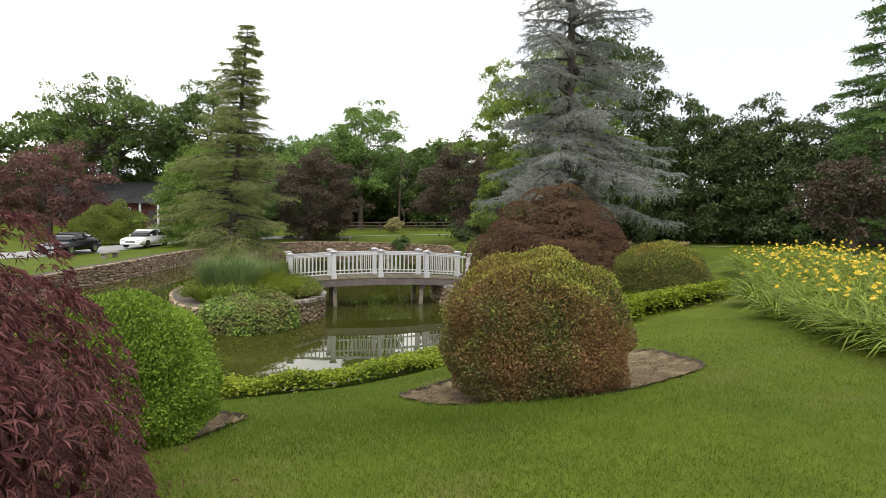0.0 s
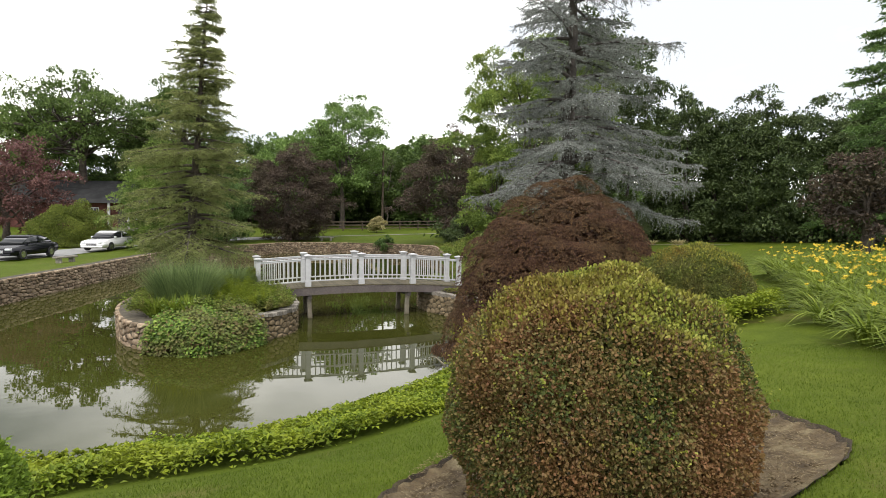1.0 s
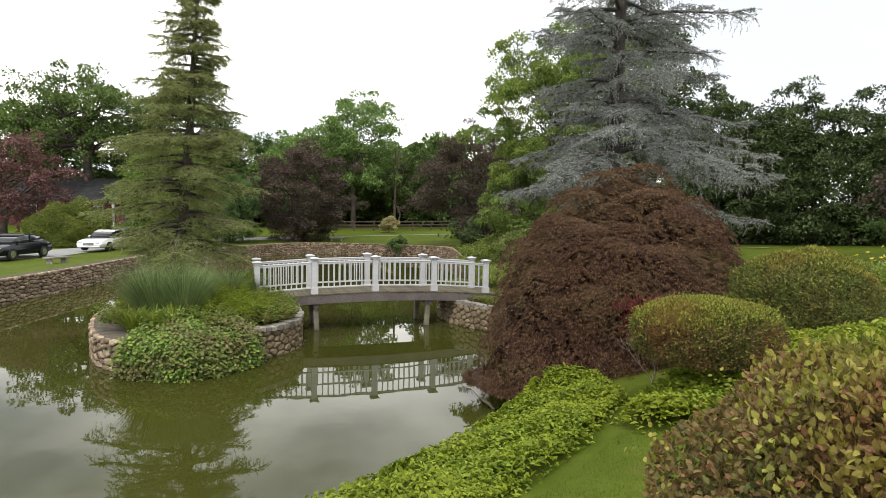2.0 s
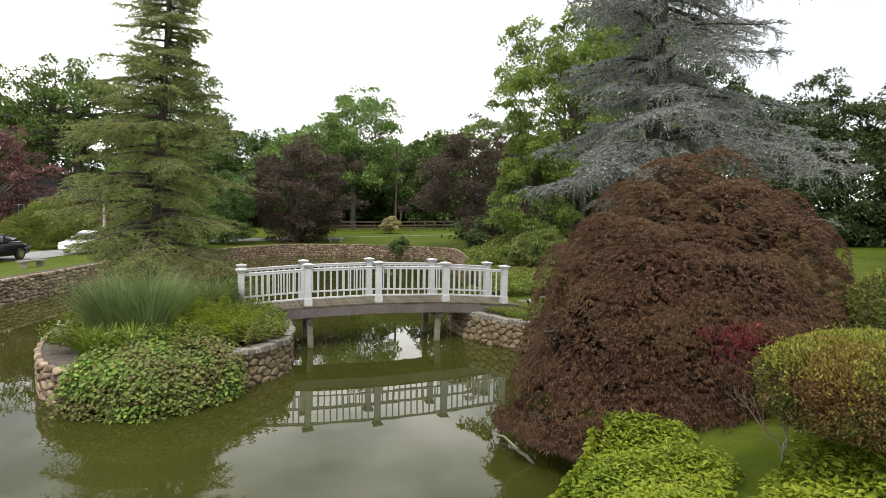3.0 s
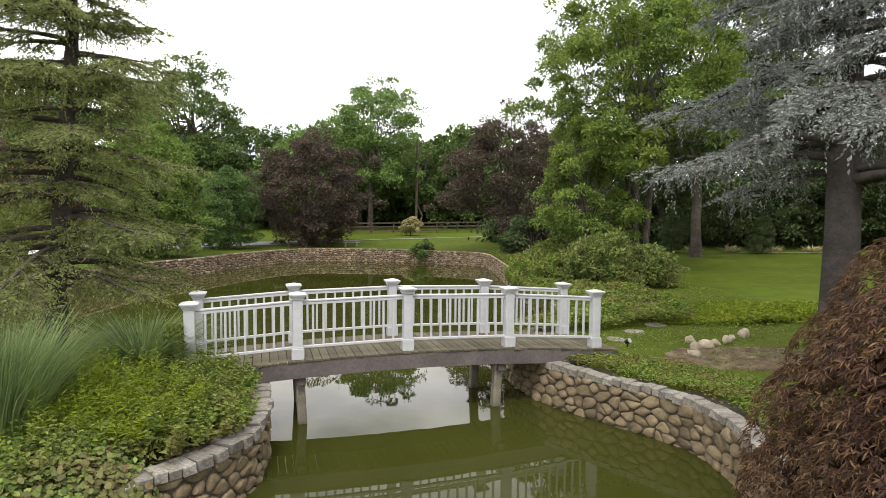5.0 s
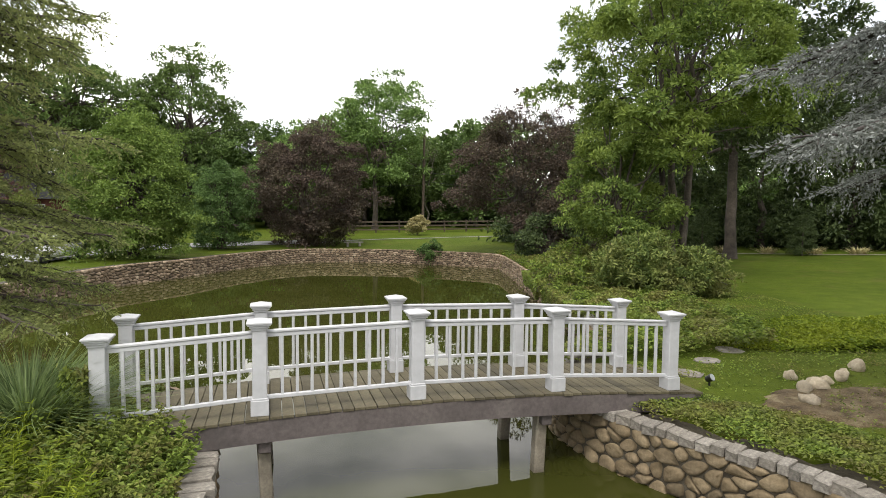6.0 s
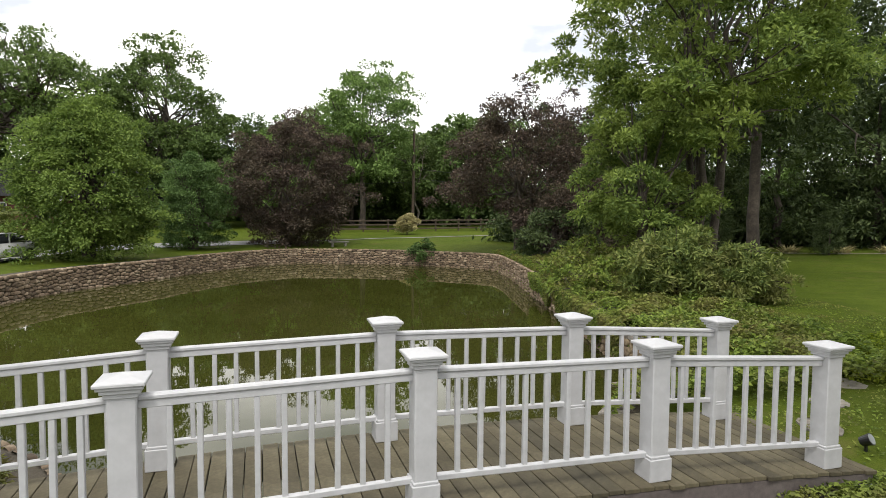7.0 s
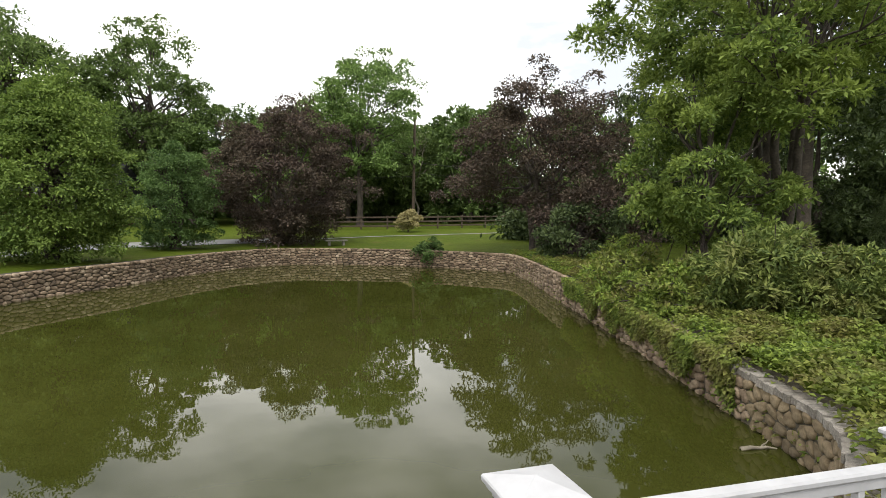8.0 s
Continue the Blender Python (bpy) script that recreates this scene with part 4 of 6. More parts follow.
def weeping_maple(name, label, x, y, rx, ry, top, material, boughs=120, per=300, lobe=0.085, wide=0.010, lobes=5, foot=0.0, turn=0.0, flat=1.7, hang=0.0, lean=(0.0, 0.0), inner=9000):
    """A laceleaf maple: twisted stems under a dome of overlapping drooping mounds, each made of finely cut hanging leaves.
    hang: how far the skirt falls below the foot towards the local -x."""
    z0 = float(land(x, y)) + foot
    high = top - z0
    tree = thing(name, label, "maple", (x, y, z0), turn=turn)
    d = ball(boughs * 7)
    d[:, 2] = np.abs(d[:, 2])
    d[::3, 2] *= 0.3
    d = unit(d)
    # keep mounds apart
    keep = []
    gap = 1.75 / math.sqrt(boughs)
    for k in range(len(d)):
        if all(np.linalg.norm(d[k] - d[q]) > gap for q in keep):
            keep.append(k)
    d = d[keep]
    m = len(d)
    size = np.array([rx, ry, high])
    k = (np.abs(d[:, 0]) ** flat + np.abs(d[:, 1]) ** flat + np.abs(d[:, 2]) ** flat) ** (-1 / flat)
    c = d * (k * (0.86 + 0.12 * rng.random(m)))[:, None] * size
    out = unit(d / size)
    c[:, :2] += np.array(lean) * (c[:, 2:3] / high)
    c[:, 2] -= hang * np.clip(-d[:, 0], 0, 1) * (1 - d[:, 2]) ** 2
    flat_out = unit(np.column_stack([d[:, 0], d[:, 1], 0.001 + 0 * d[:, 0]]))
    down = unit(flat_out * (0.25 + 0.75 * d[:, 2:3]) - np.array([0, 0, 1.0]) * (1.05 - 0.75 * d[:, 2:3]))
    side = unit(np.cross(down, out))
    rad = gap * 1.0 * (rx + ry + high) / 3 * rng.uniform(0.8, 1.35, m)
    n = m * per
    i = rng.integers(0, m, n)
    u, v = rng.normal(0, 0.55, n), rng.normal(0, 0.55, n)
    u = np.where(u < 0, u * 0.9, u * 1.7)
    bulge = np.maximum(-0.4, 1 - 0.75 * (u * u + v * v)) * rng.uniform(0.55, 1.0, n) ** 0.5
    p = c[i] + down[i] * (u * rad[i])[:, None] + side[i] * (v * rad[i])[:, None] + out[i] * (bulge * rad[i] * 0.52)[:, None]
    p[:, 2] -= 0.25 * rad[i] * u * u
    p[:, 2] = np.maximum(p[:, 2], -0.6 + 0.1 * rng.random(n) if hang else 0.03 + 0.1 * rng.random(n))
    tip = unit(down[i] * 0.9 + out[i] * 0.35 + np.array([0, 0, -0.5]) + rng.normal(0, 0.3, (n, 3)))
    face = unit(out[i] + down[i] * (0.75 * u)[:, None] + side[i] * (0.75 * v)[:, None]) + np.array([0, 0, 0.35]) + rng.normal(0, 0.24, (n, 3))
    cross = unit(np.cross(tip, face))
    bs, ws, ns, ls = [], [], [], []
    le = lobe * rng.uniform(0.6, 1.25, n)
    for a in np.linspace(-1.15, 1.15, lobes):
        bs.append(p)
        ws.append(tip * math.cos(a) + cross * math.sin(a) + rng.normal(0, 0.12, (n, 3)))
        ns.append(face)
        ls.append(le * (1 - 0.3 * abs(a)))
    bs, ws, ns, ls = (np.concatenate(q) for q in (bs, ws, ns, ls))
    child("foliage", leaf_mesh("foliage", bs, ws, ns, ls, wide * rng.uniform(0.7, 1.4, len(bs)), material, 0.2), tree)
    j = rng.integers(0, m, inner)
    q = c[j] * rng.uniform(0.66, 0.86, (inner, 1)) + rng.normal(0, 0.12, (inner, 3))
    q[:, 2] = np.maximum(q[:, 2], 0.05)
    child("inner_foliage", leaf_mesh("inner_foliage", q, down[j] + rng.normal(0, 0.5, (inner, 3)), out[j] + rng.normal(0, 0.3, (inner, 3)), lobe * 2.4, lobe, material), tree)
    for q in range(9):
        a = q * 0.7 + x
        e = np.array([rx * 0.5 * math.cos(a), ry * 0.5 * math.sin(a), high * rng.uniform(0.35, 0.6)])
        mid = np.array([0.3 * math.cos(a + 0.7), 0.3 * math.sin(a + 0.7), high * 0.35])
        p1, r1 = limb((0.12 * math.cos(a), 0.12 * math.sin(a), -0.2), mid, 0, 0.075, 0.055, 5, 0.04)
        p2, r2 = limb(mid, e, high * 0.12, 0.055, 0.012, 8, 0.05)
        vv, ff = tubes([(np.concatenate([p1, p2[1:]]), np.concatenate([r1, r2[1:]]))], 6)
        child("stem", quick_mesh("stem", vv, ff, BARK_PALE, True), tree, "twisted grey-brown stem")
    return tree


def cover_patch(name, label, inside, count, box_xy, leaf, wide, high, material, category="groundcover", lumps=1.6):
    """A leafy carpet over the ground where inside(x, y) holds (0 to 1)."""
    x = rng.uniform(box_xy[0], box_xy[1], count)
    y = rng.uniform(box_xy[2], box_xy[3], count)
    keep = inside(x, y) > rng.random(count)
    x, y = x[keep], y[keep]
    n = len(x)
    edge = inside(x, y)
    h = high * (0.6 + 0.4 * wave(x, y, 0 * x, lumps)) * np.minimum(1, edge * 1.5) * rng.uniform(0.45, 1.0, n)
    base = drape(x, y, h)
    way = np.column_stack([rng.normal(0, 1, n), rng.normal(0, 1, n), rng.uniform(-0.35, 0.55, n)])
    nor = np.column_stack([rng.normal(0, 0.4, n), rng.normal(0, 0.4, n), np.ones(n)])
    me = leaf_mesh(name, base, way, nor, leaf * rng.uniform(0.6, 1.3, n), wide * rng.uniform(0.7, 1.3, n), material, 0.15)
    return tagged(new(name, me), label, category, kind="stuff")


def tuft(name, label, x, y, count, length, width, spread_r, lean, material, category="ornamental grass", foot=0.0, bow=0.35):
    a = rng.uniform(0, 6.283, count)
    r = spread_r * np.sqrt(rng.random(count))
    bx, by = x + r * np.cos(a), y + r * np.sin(a)
    base = drape(bx, by, foot)
    o = np.column_stack([np.cos(a), np.sin(a), 0 * a])
    way = o * (lean * rng.uniform(0.1, 1.2, count) * (0.3 + r / spread_r))[:, None] + np.array([0, 0, 1]) + rng.normal(0, 0.07, (count, 3))
    bend = o * (bow * rng.uniform(0.2, 1.3, count))[:, None] - np.array([0, 0, 1]) * (bow * 0.7 * rng.uniform(0.2, 1.2, count))[:, None]
    t = thing(name, label, category, (x, y, float(land(x, y))))
    me = blade_mesh("foliage", base - np.array([x, y, float(land(x, y))]), way, bend, length * rng.uniform(0.55, 1.15, count), width * rng.uniform(0.7, 1.3, count), material, 4)
    child("foliage", me, t)
    return t

# ---- the garden's shrubs and trees, nearest first ----
def near_shore(x, y, a, b):
    """1 in a band from a to b metres outside the pond's edge, fading at its rims."""
    d = signed(SHORE_LINE, x, y)
    return smoothstep((d - a) / 0.2) * smoothstep((b - d) / 0.25)


def inside_oval(x, y, cx, cy, rx, ry, soft=0.25):
    return smoothstep((1 - np.hypot((x - cx) / rx, (y - cy) / ry)) / soft)


def soil_patch(name, label, cx, cy, rx, ry, turn=0.0, sink=0.0):
    """A bed of bare soil with an uneven rim, laid on the ground."""
    ang = np.linspace(0, 2 * np.pi, 120, endpoint=False)
    rings, v = np.linspace(0.0, 1.0, 9), []
    c, s = math.cos(radians(turn)), math.sin(radians(turn))
    for k in rings:
        u = k * (1 + 0.06 * np.sin(3 * ang + cx) + 0.04 * np.sin(7 * ang + cy) + 0.02 * np.sin(17 * ang + cx) + 0.016 * np.sin(29 * ang))
        px, py = rx * u * np.cos(ang), ry * u * np.sin(ang)
        lift = 0.035 if k < 0.97 else -0.03
        v.append(drape(cx + px * c - py * s, cy + px * s + py * c, lift + 0.014 * wave(px, py, px * 0, 6.0) + 0.008 * wave(px, py, px * 0, 17.0)))
    v = np.concatenate(v)
    i, j = np.meshgrid(np.arange(8), np.arange(120), indexing="ij")
    f = np.stack([i * 120 + j, i * 120 + (j + 1) % 120, (i + 1) * 120 + (j + 1) % 120, (i + 1) * 120 + j], -1).reshape(-1, 4)[:, ::-1]
    return tagged(new(name, quick_mesh(name, v, f, SOIL, True)), label, "soil bed", kind="structure")


def cut_bed(label, bed):
    """A sunken bed: dry soil on its floor, damp soil up its spade-cut rim, coloured darker for the rim's shade."""
    cx, cy, rx, ry, turn = bed
    ang = np.linspace(0, 2 * np.pi, 160, endpoint=False)
    c, s = math.cos(radians(turn)), math.sin(radians(turn))

    def rings(shares, lift):
        v = []
        for k in shares:
            u = k * bed_ring(ang, cx, cy) * (1 + 0.006 * np.sin(31 * ang) + 0.005 * np.sin(53 * ang + 1))
            px, py = rx * u * np.cos(ang), ry * u * np.sin(ang)
            v.append(drape(cx + px * c - py * s, cy + px * s + py * c, lift + 0.010 * wave(px, py, px * 0, 6.0) + 0.008 * wave(px, py, px * 0, 17.0)))
        i, j = np.meshgrid(np.arange(len(shares) - 1), np.arange(160), indexing="ij")
        return np.concatenate(v), np.stack([i * 160 + j, (i + 1) * 160 + j, (i + 1) * 160 + (j + 1) % 160, i * 160 + (j + 1) % 160], -1).reshape(-1, 4)
    ob = tagged(new("soil_bed"), label, "soil bed", kind="structure")
    child("soil", quick_mesh("soil", *rings(np.linspace(0.0, 0.972, 14), 0.02), SOIL, True), ob)
    child("cut_rim", quick_mesh("cut_rim", *rings((0.962, 0.97, 0.978, 0.986, 0.994), 0.012), SHADED_CUT_SOIL, True), ob, "damp soil of the spade-cut rim, shade put into its dark colour")


cut_bed("sunken oval bed of dry brown soil under a clipped shrub", BEDS[0])
cut_bed("sunken bed of dry soil and leaf litter under clipped shrubs", BEDS[1])
soil_patch("soil_bed", "bare brown bank of soil with loose stones", 6.2, -1.8, 1.6, 0.85, -20)


def soil_clods(label, cx, cy, rx, ry, turn, a0, a1, n):
    """Dark crumbs of soil along the spade-cut rim of a bed."""
    a = np.radians(rng.uniform(a0, a1, n))
    c, s = math.cos(radians(turn)), math.sin(radians(turn))
    u = (1 + 0.06 * np.sin(3 * a + cx) + 0.04 * np.sin(7 * a + cy) + 0.012 * np.sin(17 * a)) * np.minimum(0.95, rng.normal(0.85, 0.15, n))
    px, py = rx * u * np.cos(a), ry * u * np.sin(a)
    at = drape(cx + px * c - py * s, cy + px * s + py * c, 0.02)
    bm = bmesh.new()
    bmesh.ops.create_icosphere(bm, subdivisions=1, radius=1.0)
    co, f = np.array([v.co[:] for v in bm.verts]), np.array([[v.index for v in q.verts] for q in bm.faces])
    bm.free()
    k = len(co)
    size = rng.uniform(0.006, 0.022, n)[:, None, None] * rng.uniform(0.6, 1.3, (n, 1, 3))
    v = co[None] * size * rng.uniform(0.75, 1.25, (n, k, 1)) + at[:, None]
    tagged(new("soil_clods", quick_mesh("soil_clods", v.reshape(-1, 3), (f[None] + np.arange(n)[:, None, None] * k).reshape(-1, 3), SOIL, True)), label, "soil", kind="stuff")


soil_clods("crumbs of brown soil along a spade-cut bed edge", *BEDS[0], -180, 180, 900)
soil_clods("brown soil crumbs round the clipped shrub's bed", *BEDS[1], -180, 180, 160)


def clippings(cx, cy, rx, ry, n):
    """Dry straw and leaf litter strewn on a bed."""
    a, r = rng.uniform(0, 6.283, n), np.sqrt(rng.random(n))
    x, y = cx + rx * r * np.cos(a), cy + ry * r * np.sin(a)
    way = np.column_stack([rng.normal(0, 1, (n, 2)), rng.normal(0, 0.12, n)])
    me = leaf_mesh("clippings", drape(x, y, 0.036), way, np.tile([0.0, 0, 1], (n, 1)) + rng.normal(0, 0.2, (n, 3)), 0.04 * rng.uniform(0.4, 1.5, n), 0.007, STRAW)
    tagged(new("clippings", me), "dry straw and leaf litter on bare soil", "leaf litter", kind="stuff")


clippings(-1.3, -16.95, 1.75, 1.28, 9000)
clippings(-5.85, -17.5, 0.82, 0.84, 2000)
clippings(6.2, -1.8, 1.5, 0.8, 3000)

shrub("azalea_dome", "large clipped azalea dome, olive leaves turning rust red", -1.85, -17.42, 1.0, 0.95, 3.17, AZALEA, 86000, 0.024, 0.0165, 0.6, 2.3, 0.075, 2.6, tips=AZALEA_TOP, tip_count=15000, upward=0.15, sprigs=420, depth=0.18, round_leaf=True)
shrub("azalea_round", "clipped pale green azalea mound beside the lawn", 4.75, -11.2, 1.12, 1.05, 2.98, AZALEA_GREEN, 34000, 0.042, 0.024, 0.5, 2.15, 0.08, 2.6, tips=AZALEA_TOP, tip_count=5000, sprigs=250)
shrub("azalea_flat", "low flat-topped azalea with amber and green leaves", 1.65, -12.45, 0.9, 0.75, 2.48, AZALEA, 30000, 0.034, 0.02, 0.8, 2.4, tips=AZALEA_TOP, tip_count=9000, belly=0.3, sprigs=310)
shrub("scarlet_shrub", "small scarlet-leaved maple shoot among bronze foliage", 2.45, -10.35, 0.55, 0.4, 2.2, SCARLET, 2200, 0.055, 0.010, 0.95, 2.0, 0.5, 2.4, depth=0.85, belly=0.3, dense=False)
shrub("boxwood_mound", "bright green clipped boxwood mound with dark lower leaves", -5.94, -17.9, 0.82, 0.79, 2.89, HEDGE, 70000, 0.03, 0.019, 0.5, 2.1, 0.05, 2.6, sprigs=200, depth=0.2)
weeping_maple("laceleaf_maple", "large weeping laceleaf maple dome, bronze-brown fine leaves", 3.2, -8.35, 2.85, 2.5, 4.42, MAPLE, 125, 480, 0.09, 0.0115, lobes=4, hang=0.9, lean=(0.3, 0.0), flat=1.72, inner=22000)
weeping_maple("crimson_maple", "weeping crimson laceleaf maple with dark red foliage", -7.4, -21.0, 2.15, 2.0, 4.15, MAPLE_RED, 110, 260, 0.07, 0.0095, 4, flat=2.4, inner=24000)



def fir_reach(s, out):
    """Broad below, stepping in to a thin top; shorter towards the bridge."""
    low = np.interp(s, [0.1, 0.28, 0.5, 0.58], [2.35, 2.55, 2.0, 1.65])
    high = np.interp(s, [0.56, 0.75, 1.0], [1.4, 1.15, 0.2])
    return (low if s < 0.57 else high) * (1 - 0.22 * max(0.0, out[0]))


def spruce_reach(s, out):
    return (5.0 * (1 - s) ** 0.5 + 0.2) * (1 - 0.45 * max(0.0, -out[0] * 0.6 + out[1] * 0.7)) * (1 - 0.2 * max(0.0, out[0]))


bough_tree("fir", "tall slender fir with drooping olive-green boughs on the island", -5.7, 0.6, 9.75, np.concatenate([np.arange(1.55, 5.6, 0.42), np.arange(5.75, 9.7, 0.27)]), fir_reach, lambda s: 9 if s < 0.57 else 8, FIR, BARK, 0.2, 0.75, dense=24.0, finger=(0.10, 0.19), hang=8.0, hang_len=(0.12, 0.34), per=7, needle=0.055, wide=0.024, start=(0.06, 0.3), bare=0.14, crown_label="olive-green needles in flat drooping fans")
bough_tree("blue_spruce", "old silver-blue spruce with dense layered boughs", 6.75, -3.0, 16.5, np.arange(3.4, 16.3, 0.5), spruce_reach, lambda s: 7 if s < 0.4 else 5, SPRUCE, SPRUCE_BARK, 0.32, 0.1, sag=0.62, rise=0.3, dense=19.0, finger=(0.12, 0.22), hang=7.0, hang_len=(0.18, 0.42), per=9, needle=0.058, wide=0.028, start=(0.05, 0.3), bare=0.12, crown_label="silver-blue needles in thick finger-like shoots")

broad_tree("round_tree", "dense rounded bright green tree overhanging the pond wall", -8.7, 27.0, 7.8, 2.35, 2.4, 3.6, 3.6, ROUND, 520, 135, 0.15, 0.09, 0.7, hollow=0.85, bottom=-1.0, taper=0.3, subs=2)
broad_tree("holly", "broad conical dark green holly", -4.8, 34.2, 5.8, 1.7, 1.7, 2.7, 2.8, HOLLY, 220, 120, 0.14, 0.085, 0.55, hollow=0.85, bottom=-0.97, taper=0.25, subs=2)
broad_tree("copper_beech", "wide rounded purple-leaved beech on the far lawn", 1.2, 38.5, 9.2, 4.2, 4.1, 4.2, 4.2, PURPLE, 330, 170, 0.17, 0.11, 0.78, hollow=0.75, bottom=-1.0, stems=3, subs=2)
broad_tree("purple_plum", "spreading purple-leaved tree by the pond's corner", 14.4, 28.5, 9.5, 4.9, 4.4, 5.3, 4.1, PURPLE, 210, 150, 0.17, 0.11, 0.85, bottom=-0.75, stems=3)
broad_tree("purple_plum", "low purple-leaved tree sweeping down to the bank", 14.8, 23.6, 4.0, 2.4, 2.2, 2.0, 1.8, PURPLE, 90, 120, 0.16, 0.1, 0.6, bottom=-1.0, stems=2, trunk=0.12, seed=3)
broad_tree("hickory", "tall multi-stemmed tree with bright yellow-green leaves", 13.8, 12.4, 12.0, 5.0, 4.8, 8.4, 4.6, MAGNOLIA, 250, 230, 0.19, 0.09, 0.72, stems=5, hollow=0.4, trunk=0.3, bark=BARK)
broad_tree("sapling_hickory", "small leaning tree with light green drooping leaves", 10.9, 11.9, 6.5, 1.9, 1.8, 3.4, 3.2, MAGNOLIA, 130, 180, 0.17, 0.075, 0.5, trunk=0.12, bottom=-0.95)
broad_tree("far_oak", "tall light green oak behind the far fence", 9.6, 58.0, 16.5, 5.4, 5.2, 10.5, 6.5, OAK, 170, 130, 0.34, 0.2, 1.3)
broad_tree("sycamore", "wide-crowned sycamore with open limbs", -21, 60, 21, 9.0, 8.0, 12.2, 5.6, OAK_DARK, 230, 95, 0.36, 0.22, 1.2, trunk=0.5, limbs=50, hollow=0.35)
broad_tree("sycamore", "tall narrow sycamore beside the wider one", -10.0, 62, 21, 5.4, 5.2, 10.5, 7.6, OAK_DARK, 190, 105, 0.36, 0.22, 1.2, trunk=0.45, limbs=30, seed=2)


# ---- woods behind ----
def woods():
    rows = [(-2, 66, 0.92), (4, 70, 0.95), (17, 66, 0.82), (23, 62, 1.0), (29, 66, 1.0), (-30, 66, 1.1), (-38, 60, 1.0), (-27, 72, 1.05), (36, 60, 1.0), (43, 54, 1.0), (13, 74, 0.9), (-14, 74, 1.0), (-6, 58, 0.7), (50, 46, 1.0), (57, 36, 1.0), (-47, 52, 1.0), (62, 24, 1.05), (66, 12, 1.05), (70, 0, 1.0), (0, 60, 0.72), (21, 70, 0.86), (7, 77, 1.0), (12, 82, 1.0), (19, 78, 1.0), (-9, 79, 1.0), (3, 80, 1.0), (26, 80, 1.05)]
    first = [broad_tree("woodland_tree", "green woodland tree behind the garden", x, y, 13, 5.0, 4.8, 6.6, 6.4, m, 120, 65, 0.52, 0.34, 1.35, trunk=0.3, bottom=-0.97, group="woodland trees", seed=k, limbs=8, subs=3) for k, (x, y, m) in enumerate(((-18, 72, WOODS), (26, 73, OAK), (10, 68, OAK_DARK)))]
    for k, (x, y, s) in enumerate(rows):
        ob = copy_thing(first[k % 3], pose(x, y, float(land(x, y)) - 0.1, 0, 0, k * 67))
        ob.scale = (s, s, s)


def evergreens():
    first = broad_tree("dark_yew", "tall dark evergreen of a shady border", 30.0, 24.5, 10, 2.6, 2.6, 5.0, 5.2, YEW, 150, 75, 0.30, 0.13, 0.75, limbs=-1, hollow=0.75, bottom=-0.97, taper=0.25, group="dark evergreens", subs=2)
    for k, (x, y, s) in enumerate(((33, 20.5, 1.35), (36, 17, 1.3), (39, 13.5, 1.22), (42, 10, 1.2), (45, 6, 1.15), (49, 2, 1.15), (27, 28.5, 1.3), (24, 33, 1.2), (22.8, 21.5, 0.3), (26.5, 18, 0.28), (20, 36, 1.1), (53, -3, 1.15), (29, 31, 1.4), (36, 24, 1.4), (34.5, 18.8, 1.2), (37.5, 15.3, 1.2), (40.5, 11.8, 1.15), (43.5, 8, 1.1), (47, 4, 1.1))):
        s *= 0.86
        ob = copy_thing(first, pose(x, y, float(land(x, y)) - 0.1, 0, 0, k * 71))
        ob.scale = (s, s, s)


woods()
evergreens()
broad_tree("dark_linden", "large dark-leaved tree shading the border", 22.0, 18.4, 16, 5.5, 5.2, 10.5, 6.8, YEW, 190, 130, 0.3, 0.16, 1.1, trunk=0.27, subs=3)
bough_tree("tall_spruce", "tall dark green spruce at the garden's edge", 27.0, -1.2, 17.5, np.arange(1.0, 17.3, 0.75), lambda s, out: 3.6 * (1 - s) ** 0.75 + 0.2, lambda s: 6, HOLLY, BARK, 0.3, dense=6.0, finger=(0.25, 0.45), hang=1.5, hang_len=(0.3, 0.6), per=5, needle=0.17, wide=0.09)
broad_tree("plum_tree", "small dark purple-leaved tree before the evergreens", 24.0, -1.5, 6, 2.2, 2.0, 3.4, 2.0, PURPLE, 60, 110, 0.2, 0.12, 0.7)
broad_tree("pink_maple", "rosy purple-leaved tree beyond the lane", -21.5, 36, 8, 4.2, 4.0, 4.0, 3.9, ROSE, 110, 120, 0.24, 0.14, 0.95, bottom=-0.8)
broad_tree("wild_shrub", "tall dark shrub under the trees on the bank", 13.4, 22.5, 3, 2.0, 2.0, 1.3, 1.5, YEW, 60, 120, 0.2, 0.1, 0.55, bottom=-0.95, category="shrub")


def undergrowth():
    """The tangle of leaves that closes the woods below the crowns."""
    n = 60000
    s = rng.random(n)
    x = -60 + 135 * s
    y = 76 - 0.0 * x - 0.011 * np.maximum(x - 25, 0) ** 2 + rng.normal(0, 1.2, n)
    z = land(x, y) + rng.random(n) ** 1.3 * (5.6 + 1.8 * wave(x, 0 * x, 0 * x, 0.35))
    base = np.column_stack([x, y, z])
    me = leaf_mesh("undergrowth", base, ball(n), ball(n) + np.array([0, -0.6, 0.6]), 0.75, 0.5, WOODS)
    tagged(new("undergrowth", me), "dense green undergrowth closing the woodland", "undergrowth", kind="stuff")


undergrowth()


